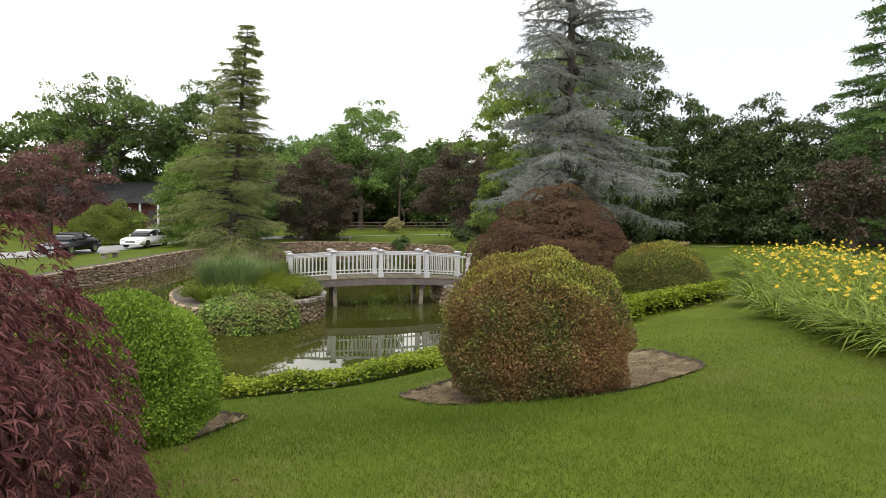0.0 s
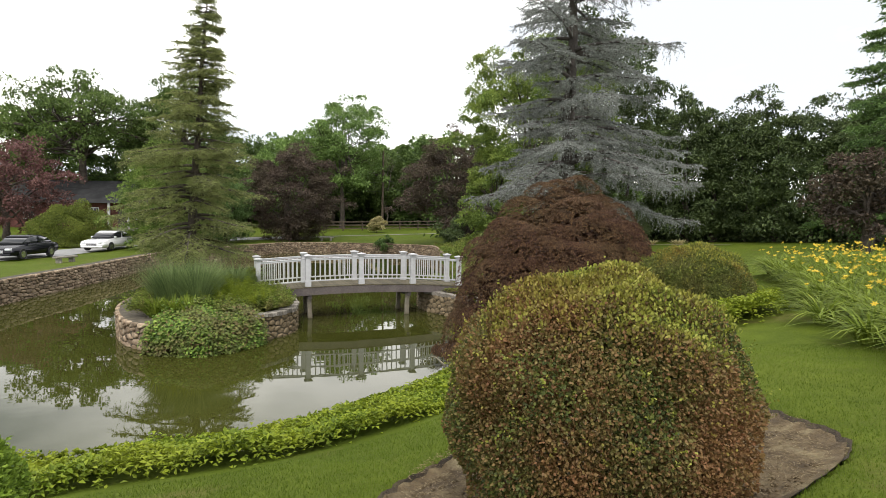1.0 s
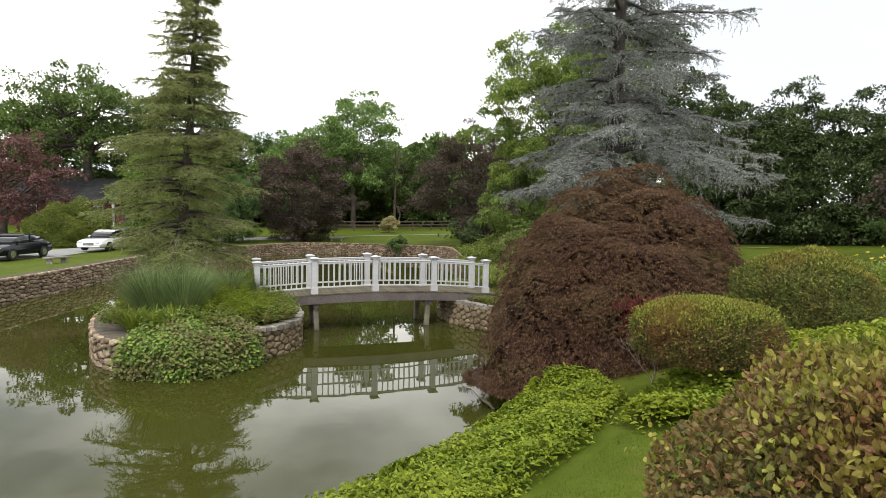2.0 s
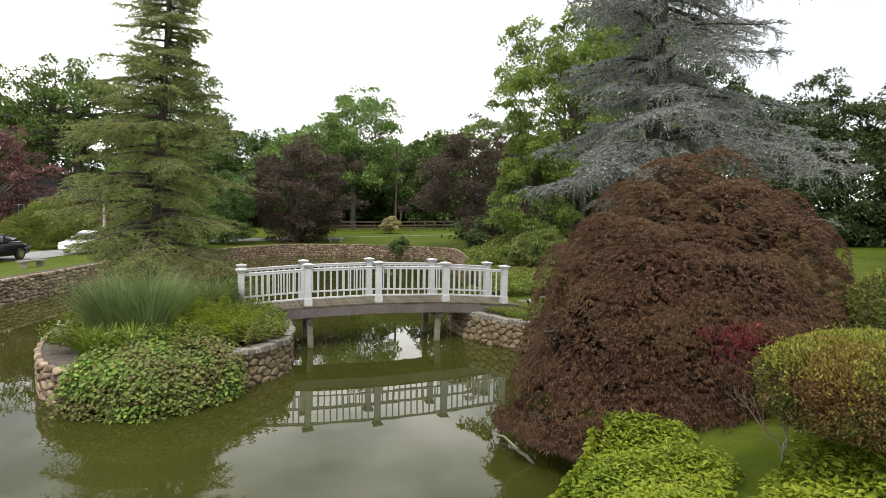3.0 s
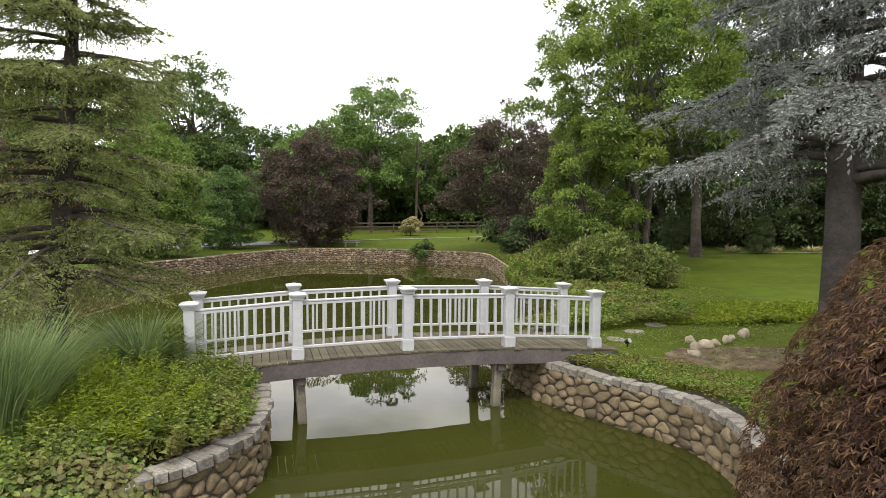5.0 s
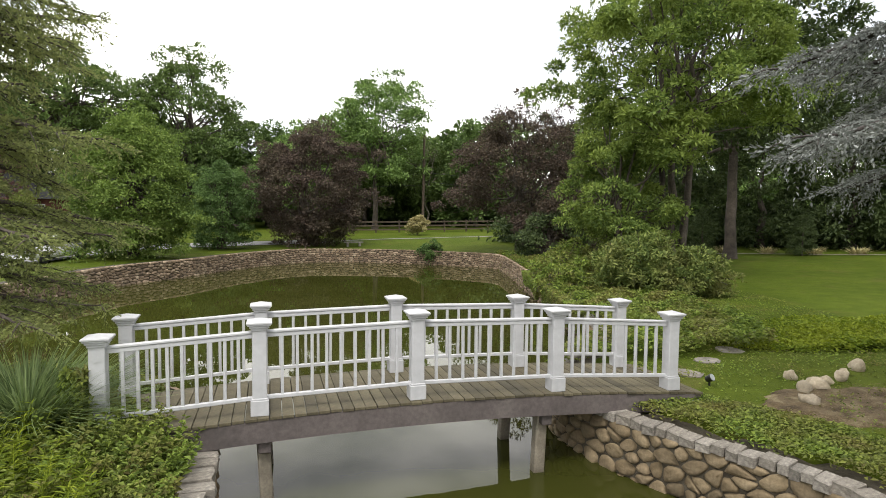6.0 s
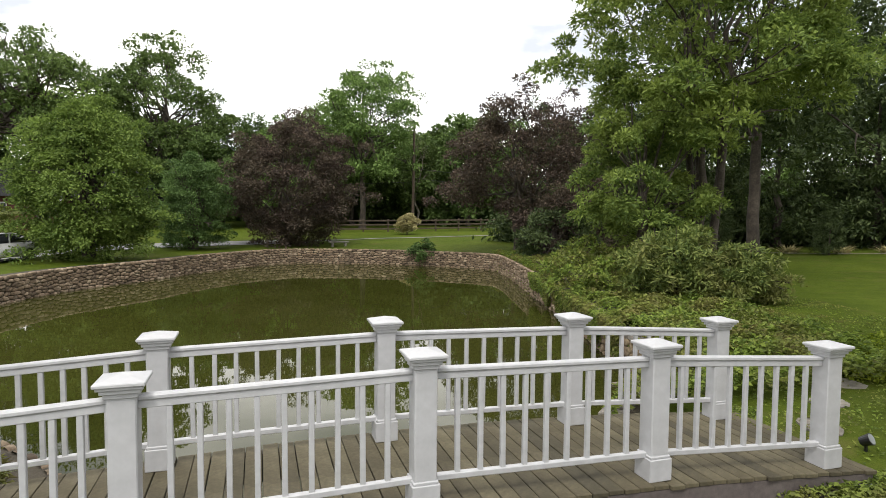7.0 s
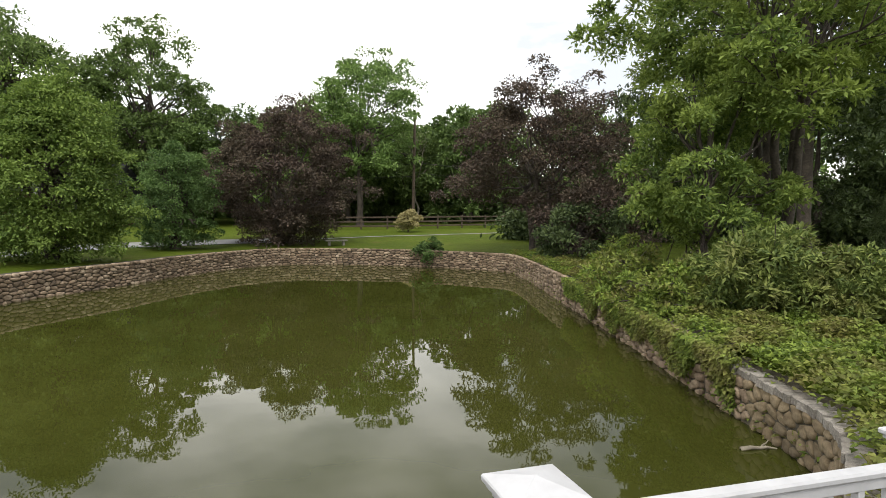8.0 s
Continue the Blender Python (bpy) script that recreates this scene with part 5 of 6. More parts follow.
def border_thicket():
    """Low dark growth that closes the evergreens' feet."""
    n = 26000
    line = np.array([(17.5, 38.0), (22.0, 34.5), (28.0, 30.0), (34.0, 21.5), (40.0, 14.0), (46.0, 7.0), (55.0, -3.0)])
    s = rng.random(n) * 0.999
    seg = np.linspace(0, 1, len(line))
    x, y = (np.interp(s, seg, line[:, i]) + rng.normal(0, 0.9, n) for i in (0, 1))
    z = land(x, y) + rng.random(n) * (1.9 + 0.8 * wave(x, y, 0 * x, 0.7))
    me = leaf_mesh("thicket", np.column_stack([x, y, z]), ball(n), ball(n) + np.array([-0.5, -0.5, 0.6]), 0.42, 0.24, YEW)
    tagged(new("thicket", me), "dark low thicket under the evergreens", "undergrowth", kind="stuff")


border_thicket()

# ---- ground plants, beds and the island ----
cover_patch("pachysandra_strip", "bright green pachysandra strip along the near shore", lambda x, y: near_shore(x, y, -0.12, 1.42 + 0.16 * wave(x, y, 0 * x, 1.3)) * (y < -6.5) * (x > -13) * smoothstep((1.5 + 0.3 * wave(x, y, 0 * x, 2.0) - x) / 0.4), 330000, (-13, 4, -16, -6.5), 0.075, 0.04, 0.38, COVER, lumps=2.7)
cover_patch("pachysandra_bed", "pachysandra growing round the azaleas", lambda x, y: np.maximum(inside_oval(x, y, 1.7, -12.75, 1.45, 0.95), inside_oval(x, y, 3.9, -12.0, 2.3, 1.2)), 80000, (-0.5, 7, -14, -9.5), 0.08, 0.045, 0.6, COVER)
cover_patch("bank_ivy", "tangled ivy and weeds on the pond bank", lambda x, y: near_shore(x, y, -0.35, 3.2) * (y > 1.2) * (x > 2) * (y < 27), 240000, (2, 17, 1, 27), 0.10, 0.065, 0.48, COVER_MIX, lumps=2.4)
cover_patch("bank_pachysandra", "fresh green groundcover beside the bridge end", lambda x, y: near_shore(x, y, 0.05, 1.5) * (y > -5) * (y < 1.0) * (x > 2), 36000, (2.5, 6.5, -5, 1.0), 0.06, 0.035, 0.16, COVER_MIX)
cover_patch("lawn_groundcover", "patch of green groundcover beside stepping stones", lambda x, y: inside_oval(x, y, 9.6, 1.9, 3.0, 1.6), 46000, (6.5, 12.7, 0.2, 3.6), 0.085, 0.05, 0.24, COVER)

cover_patch("bank_weeds", "low weeds and clover in the bank's worn grass", lambda x, y: near_shore(x, y, 0.8, 6.0) * (0.35 + 0.65 * (wave(x, y, 0 * x, 1.4) > 0.1)), 26000, (3.5, 13, -3.0, 9.0), 0.05, 0.03, 0.06, COVER_MIX)


def island_inner(x, y, a):
    return smoothstep((-signed(ISLAND_LINE, x, y) - a) / 0.3)


cover_patch("island_herbs", "leafy green perennials filling the island bed", lambda x, y: island_inner(x, y, 0.1) * np.where(y < -1.5, smoothstep((x + 4.6) / 0.6), 1.0), 100000, (-7.5, -2.4, -4.5, 3.4), 0.08, 0.05, 0.3, COVER_MIX, lumps=2.2)


def ivy_curtain(name, label, line, side, count, top, down, material, out=0.2):
    """Leaves hanging down a wall's face."""
    _, _, length = along(line, np.zeros(1))
    s = rng.random(count) * length
    p, t, _ = along(line, s)
    n = np.stack([-t[:, 1], t[:, 0]], 1) * side
    depth = down * (0.45 + 0.55 * wave(s, s * 0, s * 0, 1.9)) * rng.random(count)
    q = p - n * (0.1 + out * rng.random(count) * (1 - 0.5 * depth / down))[:, None]
    base = np.column_stack([q, np.maximum(top - depth, 0.02)])
    way = np.column_stack([-n * 0.6 + rng.normal(0, 0.5, (count, 2)), -rng.uniform(0.1, 0.9, count)])
    nor = np.column_stack([-n + rng.normal(0, 0.35, (count, 2)), rng.uniform(0.1, 0.8, count)])
    me = leaf_mesh(name, base, way, nor, 0.085 * rng.uniform(0.6, 1.3, count), 0.055 * rng.uniform(0.7, 1.3, count), material)
    return tagged(new(name, me), label, "ivy", kind="stuff")


def ivy_mound(name, label, line, side, count, material):
    """Ivy that swells over a wall and slopes down to the water."""
    _, _, length = along(line, np.zeros(1))
    s, u = rng.random(count) * length, rng.random(count)
    p, t, _ = along(line, s)
    n = np.stack([-t[:, 1], t[:, 0]], 1) * side
    ends = smoothstep(s / 0.7) * smoothstep((length - s) / 0.5)
    lump = wave(s, u * 1.5, 0 * s, 2.6) + 0.6 * wave(s, u * 1.2, 0 * s, 6.5)
    outer = (0.30 + 0.26 * ends) * (1 + 0.25 * wave(s, 0 * s, 0 * s, 3.1))
    o = -1.0 + (1.0 + outer) * u
    z = 0.92 - 0.12 * u - 0.8 * u ** 5 + 0.13 * lump * (1.1 - u)
    q = p - n * (o + 0.12 * lump)[:, None]
    base = np.column_stack([q, np.maximum(z, 0.02)]) + rng.normal(0, 0.07, (count, 3))
    base[:, 2] = np.maximum(base[:, 2], 0.015)
    way = np.column_stack([-n * (0.3 + u)[:, None] + rng.normal(0, 0.6, (count, 2)), -rng.uniform(-0.2, 0.8, count)])
    nor = np.column_stack([-n * u[:, None] + rng.normal(0, 0.35, (count, 2)), 1.15 - 0.7 * u])
    me = round_leaf_mesh(name, base, way, nor, 0.075 * rng.uniform(0.6, 1.3, count), 0.062 * rng.uniform(0.7, 1.3, count), material)
    return tagged(new(name, me), label, "ivy", kind="stuff")


ivy_mound("island_ivy", "reddish and green ivy tumbling over the island's wall", run_line(ISLAND_LINE, (-6.1, -4.3), (-3.6, -3.8)), 1, 32000, IVY_RED)


def climbing_ivy():
    """A vine on the bridge's overgrown end posts."""
    n = 1500
    z = 0.75 + 1.0 * rng.random(n) ** 1.5
    a = rng.uniform(0, 6.283, n)
    r = 0.10 + 0.22 * (1.75 - z) * rng.random(n)
    base = np.column_stack([-3.66 + r * np.cos(a), -0.68 + r * np.sin(a), z])
    me = leaf_mesh("climbing_vine", base, ball(n) - np.array([0, 0, 0.3]), ball(n) + np.array([0, -0.5, 0.5]), 0.075, 0.05, COVER_MIX)
    tagged(new("climbing_vine", me), "leafy vine climbing the bridge's end post", "vine", kind="stuff")


climbing_ivy()
ivy_curtain("bank_vines", "trailing vines over the bank wall", run_line(SHORE_LINE, (6.3, 6.0), (9.4, 16.0)), -1, 22000, 1.0, 1.0, COVER_MIX, 0.35)
ivy_curtain("shore_leaves", "pachysandra spilling over the shore", run_line(SHORE_LINE, (-9.0, -13.4), (2.3, -7.2)), -1, 14000, 0.85, 0.95, COVER, 0.04)

tuft("reed_clump", "tall arching green ornamental grass on the island", -5.2, -2.75, 1700, 1.42, 0.012, 0.42, 0.28, REED, bow=0.38)
tuft("reed_clump", "wide clump of upright green grass behind the first", -5.85, -2.3, 1700, 1.45, 0.012, 0.45, 0.28, REED, bow=0.38)
tuft("fountain_grass", "rounded tuft of blue-green fountain grass", -4.15, -0.55, 2600, 1.0, 0.016, 0.28, 0.65, REED, bow=0.62, foot=0.1)
for fx, fy in ((-5.75, -3.55), (-6.25, -3.1), (-5.35, -3.75)):
    tuft("strap_leaf_clump", "clump of broad bright green strap leaves at the island's edge", fx, fy, 130, 0.62, 0.04, 0.22, 0.7, LILY, "perennial", bow=0.45)


def leafy_clump(name, label, x, y, radius, high, stems, per, leaf, wide, material, category="perennial"):
    """Upright leafy stems, leaning outwards, with pairs of leaves all the way up."""
    z = float(land(x, y))
    plant = thing(name, label, category, (x, y, z))
    a, r = rng.uniform(0, 6.283, stems), radius * np.sqrt(rng.random(stems))
    o = np.column_stack([np.cos(a), np.sin(a), 0 * a])
    way = unit(o * (0.55 * r / radius)[:, None] + np.array([0, 0, 1.0]) + rng.normal(0, 0.12, (stems, 3)))
    le = high * rng.uniform(0.55, 1.1, stems) * (1 - 0.3 * (r / radius) ** 2)
    u = np.tile(np.linspace(0.15, 1.0, per), stems)
    base = np.repeat(o * r[:, None], per, 0) + np.repeat(way * le[:, None], per, 0) * u[:, None]
    b = np.repeat(rng.uniform(0, 6.283, stems), per) + np.tile(np.arange(per) * 2.4, stems)
    out = np.column_stack([np.cos(b), np.sin(b), rng.uniform(0.0, 0.6, len(b))])
    size = (1.1 - 0.45 * u) * rng.uniform(0.7, 1.2, len(u))
    child("foliage", leaf_mesh("foliage", base, out, np.repeat(way, per, 0) + rng.normal(0, 0.2, (len(u), 3)), leaf * size, wide * size, material, 0.2), plant)
    v, f = tubes([limb(q * d, q * d + w * k, 0, 0.004, 0.002, 3) for q, d, w, k in zip(o, r, way, le)], 3)
    tagged(child("stalk", quick_mesh("stalk", v, f, material), plant), kind="stuff")
    return plant


for fx, fy, fh in ((-4.3, -2.6, 0.62), (-3.95, -3.05, 0.5), (-4.7, -1.9, 0.66), (-4.15, -1.75, 0.6), (-3.6, -2.4, 0.48), (-4.75, -3.1, 0.5)):
    leafy_clump("feathery_perennial", "bright green feathery perennial clump on the island", fx, fy, 0.42, fh * 1.3, 70, 24, 0.14, 0.02, COVER)
for fx, fy, fh in ((-3.25, -1.3, 0.42), (-3.05, -2.1, 0.36), (-3.55, -1.65, 0.45), (-3.3, -0.75, 0.42), (-3.8, -1.15, 0.5), (-6.6, -2.6, 0.5), (-5.0, -1.0, 0.5), (-5.2, 0.1, 0.45), (-3.0, -2.75, 0.4), (-3.45, -3.2, 0.42), (-3.0, -1.0, 0.4), (-2.9, -1.6, 0.34), (-4.4, -1.15, 0.5), (-4.5, -3.7, 0.45), (-3.9, -2.05, 0.5)):
    leafy_clump("leafy_perennial", "leafy green perennial clump beside the bridge end", fx, fy, 0.42, fh * 1.3, 60, 14, 0.10, 0.055, COVER_MIX)


def daylily(x, y, seed):
    r = np.random.default_rng(seed)
    z = float(land(x, y))
    plant = thing("daylily", "daylily clump with arching leaves and yellow-orange flowers", "daylily", (x, y, z), "daylilies in the long border")
    n = 125
    a = r.uniform(0, 6.283, n)
    o = np.column_stack([np.cos(a), np.sin(a), 0 * a])
    base = o * (0.16 * np.sqrt(r.random(n)))[:, None]
    way = o * r.uniform(0.1, 0.6, n)[:, None] + np.array([0, 0, 1])
    bend = o * r.uniform(0.3, 0.7, n)[:, None] - np.array([0, 0, 1]) * r.uniform(0.4, 0.85, n)[:, None]
    child("foliage", blade_mesh("foliage", base, way, bend, 0.88 * r.uniform(0.65, 1.2, n), 0.036, LILY, 4), plant)
    for k in range(2):
        b = k * 2.9 + r.uniform(0, 1.2)
        q = r.uniform(0.1, 0.4)
        top = np.array([q * math.cos(b), q * math.sin(b), r.uniform(0.55, 0.88)])
        v, f = tubes([limb((top[0] * 0.2, top[1] * 0.2, 0), top, 0, 0.006, 0.004, 4, 0.01)], 4)
        child("stalk", quick_mesh("stalk", v, f, LILY), plant)
        axis = unit(np.array([math.cos(b) * 0.7 + r.normal(0, 0.4), math.sin(b) * 0.7 + r.normal(0, 0.4), 0.7]))
        u = unit(np.cross(axis, [0.3, 0.2, 1.0]))
        w = np.cross(axis, u)
        ring = np.array([u * math.cos(j * 1.047) + w * math.sin(j * 1.047) for j in range(6)])
        child("flower", leaf_mesh("flower", np.repeat(top[None], 6, 0), axis * 0.6 + ring * 0.8, axis * 0.8 - ring * 0.6, 0.06, 0.032, PETAL), plant, "yellow-orange six-petalled flower")
    return plant


def lily_border():
    kinds = [daylily(4.9, -14.0, 1), daylily(6.0, -13.0, 2), daylily(3.9, -15.4, 3)]
    left = [(9.6, -8.2), (7.6, -11.0), (5.7, -13.3), (3.1, -16.5), (1.9, -18.4), (1.35, -20.0), (1.2, -22.5)]
    lx, ly = np.array(left).T
    k = 0
    for y in np.arange(-22.3, -8.2, 0.42):
        edge = np.interp(y, ly[::-1], lx[::-1])
        for j in range(9):
            x = edge + 0.55 + j * 0.44 + rng.normal(0, 0.08)
            yy = y + rng.normal(0, 0.09)
            copy_thing(kinds[k % 3], pose(x, yy, float(land(x, yy)), 0, 0, rng.uniform(0, 360)))
            k += 1


lily_border()


def stepping_stones():
    for x, y, s in ((5.6, 0.9, 0.28), (6.6, 1.5, 0.34), (7.4, 2.3, 0.3), (4.75, 0.3, 0.27)):
        bm = bmesh.new()
        ring = [bm.verts.new((s * (0.8 + 0.25 * rng.random()) * math.cos(a), s * (0.6 + 0.25 * rng.random()) * math.sin(a), 0.014)) for a in np.linspace(0, 6.283, 11)[:-1]]
        face = bm.faces.new(ring)
        ext = bmesh.ops.extrude_face_region(bm, geom=[face])
        bmesh.ops.translate(bm, vec=(0, 0, -0.12), verts=[v for v in ext["geom"] if isinstance(v, bmesh.types.BMVert)])
        bmesh.ops.recalc_face_normals(bm, faces=bm.faces[:])
        me = bpy.data.meshes.new("stepping_stone")
        bm.to_mesh(me)
        bm.free()
        me.materials.append(CAPSTONE)
        ob = tagged(new("stepping_stone", me), "flat grey stepping stone set in the lawn", "stepping stone", "stepping stones to the bridge")
        ob.matrix_basis = pose(x, y, float(land(x, y)), 0, 0, rng.uniform(0, 360))


stepping_stones()


def boulders():
    pale = rough_material("pale_boulder", (0.32, 0.27, 0.19), (0.46, 0.40, 0.30), (0.56, 0.50, 0.40), 4.0, 20.0, 0.9, 0.4, 0.015, per_object=0.6)
    for k, (x, y, s) in enumerate(((6.0, -0.45, 0.09), (5.65, -1.0, 0.11), (5.95, -0.95, 0.12), (6.3, -0.8, 0.08), (6.65, -0.75, 0.09), (7.4, -0.4, 0.11), (5.3, -1.4, 0.10), (6.95, -0.55, 0.07))):
        bm = bmesh.new()
        bmesh.ops.create_icosphere(bm, subdivisions=2, radius=1.0)
        for v in bm.verts:
            v.co *= 1 + 0.5 * noise.noise(v.co * 1.3 + Vector((k * 5.1, 0, 0)))
        bmesh.ops.scale(bm, vec=(s * 1.15, s, s * 1.1), verts=bm.verts[:])
        me = bpy.data.meshes.new("boulder")
        bm.to_mesh(me)
        bm.free()
        me.materials.append(pale)
        me.polygons.foreach_set("use_smooth", np.full(len(me.polygons), True))
        ob = tagged(new("boulder", me), "pale rounded boulder on the soil bank", "boulder", "boulders on the bank")
        ob.matrix_basis = pose(x, y, float(land(x, y)) + s * 0.5, 0, 0, k * 50)


boulders()


def lawn_blades():
    """Single blades of grass where the camera flies low over the lawn."""
    n = 360000
    r = rng.random(n) ** 0.75
    a = rng.uniform(0, 6.283, n)
    x, y = -3.2 + 8.0 * r * np.cos(a), -18.6 + 6.5 * r * np.sin(a)
    keep = (signed(SHORE_LINE, x, y) > 1.6) & (bed_share(x, y, BEDS[0]) > 0.955 + 0.05 * rng.random(n)) & (bed_share(x, y, BEDS[1]) > 0.955 + 0.05 * rng.random(n))
    x, y = x[keep], y[keep]
    n = len(x)
    base = drape(x, y, -0.005)
    w = rng.normal(0, 0.45, (n, 3))
    w[:, 2] = 1
    w = unit(w)
    h = rng.uniform(0.018, 0.042, n)[:, None]
    side = unit(np.column_stack([rng.normal(0, 1, (n, 2)), np.zeros(n)])) * 0.0034
    v = np.stack([base - side, base + side, base + w * h], 1).reshape(-1, 3)
    tagged(new("grass", quick_mesh("grass", v, np.arange(len(v)).reshape(-1, 3), BLADE)), "short mown blades of grass", "grass", kind="stuff")


lawn_blades()
broad_tree("rhododendron", "loose rhododendron with long leaves on the bank", 9.5, 8.6, 2.0, 1.0, 1.1, 0.75, 1.0, RHODO, 100, 95, 0.19, 0.06, 0.38, trunk=0.06, bottom=-0.6, category="shrub", seed=1, stems=3)
broad_tree("rhododendron", "smaller yellow-green shrub beside the rhododendron", 11.0, 7.9, 1.6, 0.9, 0.9, 0.5, 0.8, RHODO, 64, 90, 0.16, 0.06, 0.36, trunk=0.05, bottom=-0.6, category="shrub", seed=2, stems=3)
broad_tree("bank_bush", "low tangled bush hanging over the pond wall", 8.1, 10.0, 1.0, 0.6, 0.9, 0.2, 0.5, COVER_MIX, 44, 100, 0.13, 0.07, 0.36, trunk=0.05, bottom=-0.6, category="shrub", seed=5, stems=3)
broad_tree("wall_shrub", "small green shrub hanging over the far wall", 8.75, 30.6, 1.2, 0.9, 0.6, 0.05, 0.5, HOLLY, 30, 110, 0.14, 0.08, 0.3, trunk=0.04, bottom=-1.0, category="shrub")
broad_tree("bank_shrub", "straggling green shrub on the shady bank", 10.6, 15.2, 2.0, 1.0, 1.2, 0.5, 0.6, COVER_MIX, 44, 110, 0.16, 0.08, 0.45, trunk=0.05, bottom=-1.0, category="shrub")
broad_tree("bank_shrub", "low leafy bush spilling over the bank wall", 8.6, 12.4, 1.2, 0.6, 0.8, 0.35, 0.45, COVER_MIX, 32, 100, 0.14, 0.08, 0.4, trunk=0.05, bottom=-1.0, category="shrub", seed=4)


def spotlight(x, y):
    black = plain_material("black_plastic", (0.012, 0.012, 0.013), 0.4)
    sp = thing("garden_spotlight", "small black garden spotlight beside the bridge end", "garden light", (x, y, float(land(x, y))))
    bm = bmesh.new()
    bmesh.ops.create_cone(bm, cap_ends=True, segments=16, radius1=0.045, radius2=0.06, depth=0.10, matrix=pose(0, 0, 0.11, 60, 0, 20))
    part("housing", bm, black, sp)
    part("stake", box(-0.012, 0.012, -0.012, 0.012, -0.1, 0.08, 0.003), black, sp)
    bm = bmesh.new()
    bmesh.ops.create_cone(bm, cap_ends=True, segments=16, radius1=0.052, radius2=0.052, depth=0.01, matrix=pose(0.0148, -0.0407, 0.136, 60, 0, 20))
    part("lens", bm, GLASS_PANE, sp)


GLASS_PANE = plain_material("lamp_glass", (0.35, 0.37, 0.38), 0.1)
spotlight(4.62, -0.3)
spotlight(-3.05, -2.3)


def driftwood(x, y, z, length, turn, tilt, label):
    p, r = limb((0, 0, 0), (length, 0.05, 0), 0.03, 0.035, 0.012, 7, 0.02)
    v, f = tubes([(p, r), limb(p[3], p[3] + np.array([0.18, 0.16, 0.05]), 0, 0.016, 0.006, 4, 0.01)], 6)
    ob = tagged(new("driftwood", quick_mesh("driftwood", v, f, PILE, True)), label, "branch")
    ob.matrix_basis = pose(x, y, z, 0, tilt, turn)


driftwood(5.2, 4.9, 0.005, 0.5, -20, 0, "pale broken branch floating by the bank wall")
driftwood(0.55, -8.7, -0.12, 0.8, 150, -38, "bleached branch leaning out of the water")



def bare_tree(name, label, x, y, height, radius, material, forks=5, seed=0):
    """A leafless tree or bush: a short stem that forks again and again into fine twigs."""
    tree = thing(name, label, "bare tree", (x, y, float(land(x, y))))
    ends = [(np.array([0.0, 0, -0.1]), np.array([0.0, 0, 1.0]), height * 0.42, radius)]
    for level in range(forks):
        runs, grown = [], []
        for at, way, le, r in ends:
            tip = at + way * le
            runs.append(limb(at, tip, 0, r, r * 0.6, 4, le * 0.04))
            for k in range(3):
                w = unit(way + rng.normal(0, 0.42, 3) + np.array([0, 0, 0.12]))
                grown.append((tip, w, le * rng.uniform(0.5, 0.75), r * 0.55))
        v, f = tubes(runs, 5)
        part_name = "trunk" if level == 0 else "limb"
        ob = child(part_name, quick_mesh(part_name, v, f, material, True), tree)
        if level:
            tagged(ob, kind="stuff")
        ends = grown
    return tree


bare_tree("bare_tree", "leafless pale grey tree beyond the fence", 17.0, 63.5, 10.5, 0.16, PILE, 6)
bare_tree("dead_twigs", "pale leafless twigs beside the clipped azalea", 1.3, -11.9, 0.9, 0.018, PILE, 5)
bough_tree("far_spruce", "slim blue-grey spruce far behind the pond", -4.7, 66.0, 12.0, np.arange(3.0, 11.9, 0.8), lambda s, out: 2.2 * (1 - s) ** 0.8 + 0.15, lambda s: 6, SPRUCE, BARK, 0.2, dense=5.0, finger=(0.3, 0.5), hang=1.5, hang_len=(0.3, 0.6), per=4, needle=0.24, wide=0.13)

ribbon("border_edging", [(20.5, 24.0), (24, 20.5), (28, 16.8), (32, 13.2)], 0.28, CAPSTONE, 0.07, label="low grey stone edging of a shady border", category="edging")
for hx, hy in ((21.6, 24.0), (23.0, 22.4), (24.4, 21.4), (26.0, 19.9), (27.6, 18.2), (29.2, 16.9)):
    tuft("hosta", "pale variegated hosta in the shady border", hx, hy, 140, 0.55, 0.09, 0.3, 0.9, PALE_LEAF, "hosta", bow=0.5)

# ---- beyond the pond: cars, house, fence, pole ----
GLASS = plain_material("car_glass", (0.02, 0.022, 0.025), 0.05, 0.0, 0.6)
TYRE = plain_material("tyre_rubber", (0.02, 0.02, 0.02), 0.8)
CHROME = plain_material("bright_metal", (0.6, 0.6, 0.62), 0.25, 0.9)
LAMP = plain_material("headlight_lens", (0.75, 0.77, 0.8), 0.1, 0.0, 0.6)
RED_LAMP = plain_material("tail_light_lens", (0.35, 0.01, 0.01), 0.15)


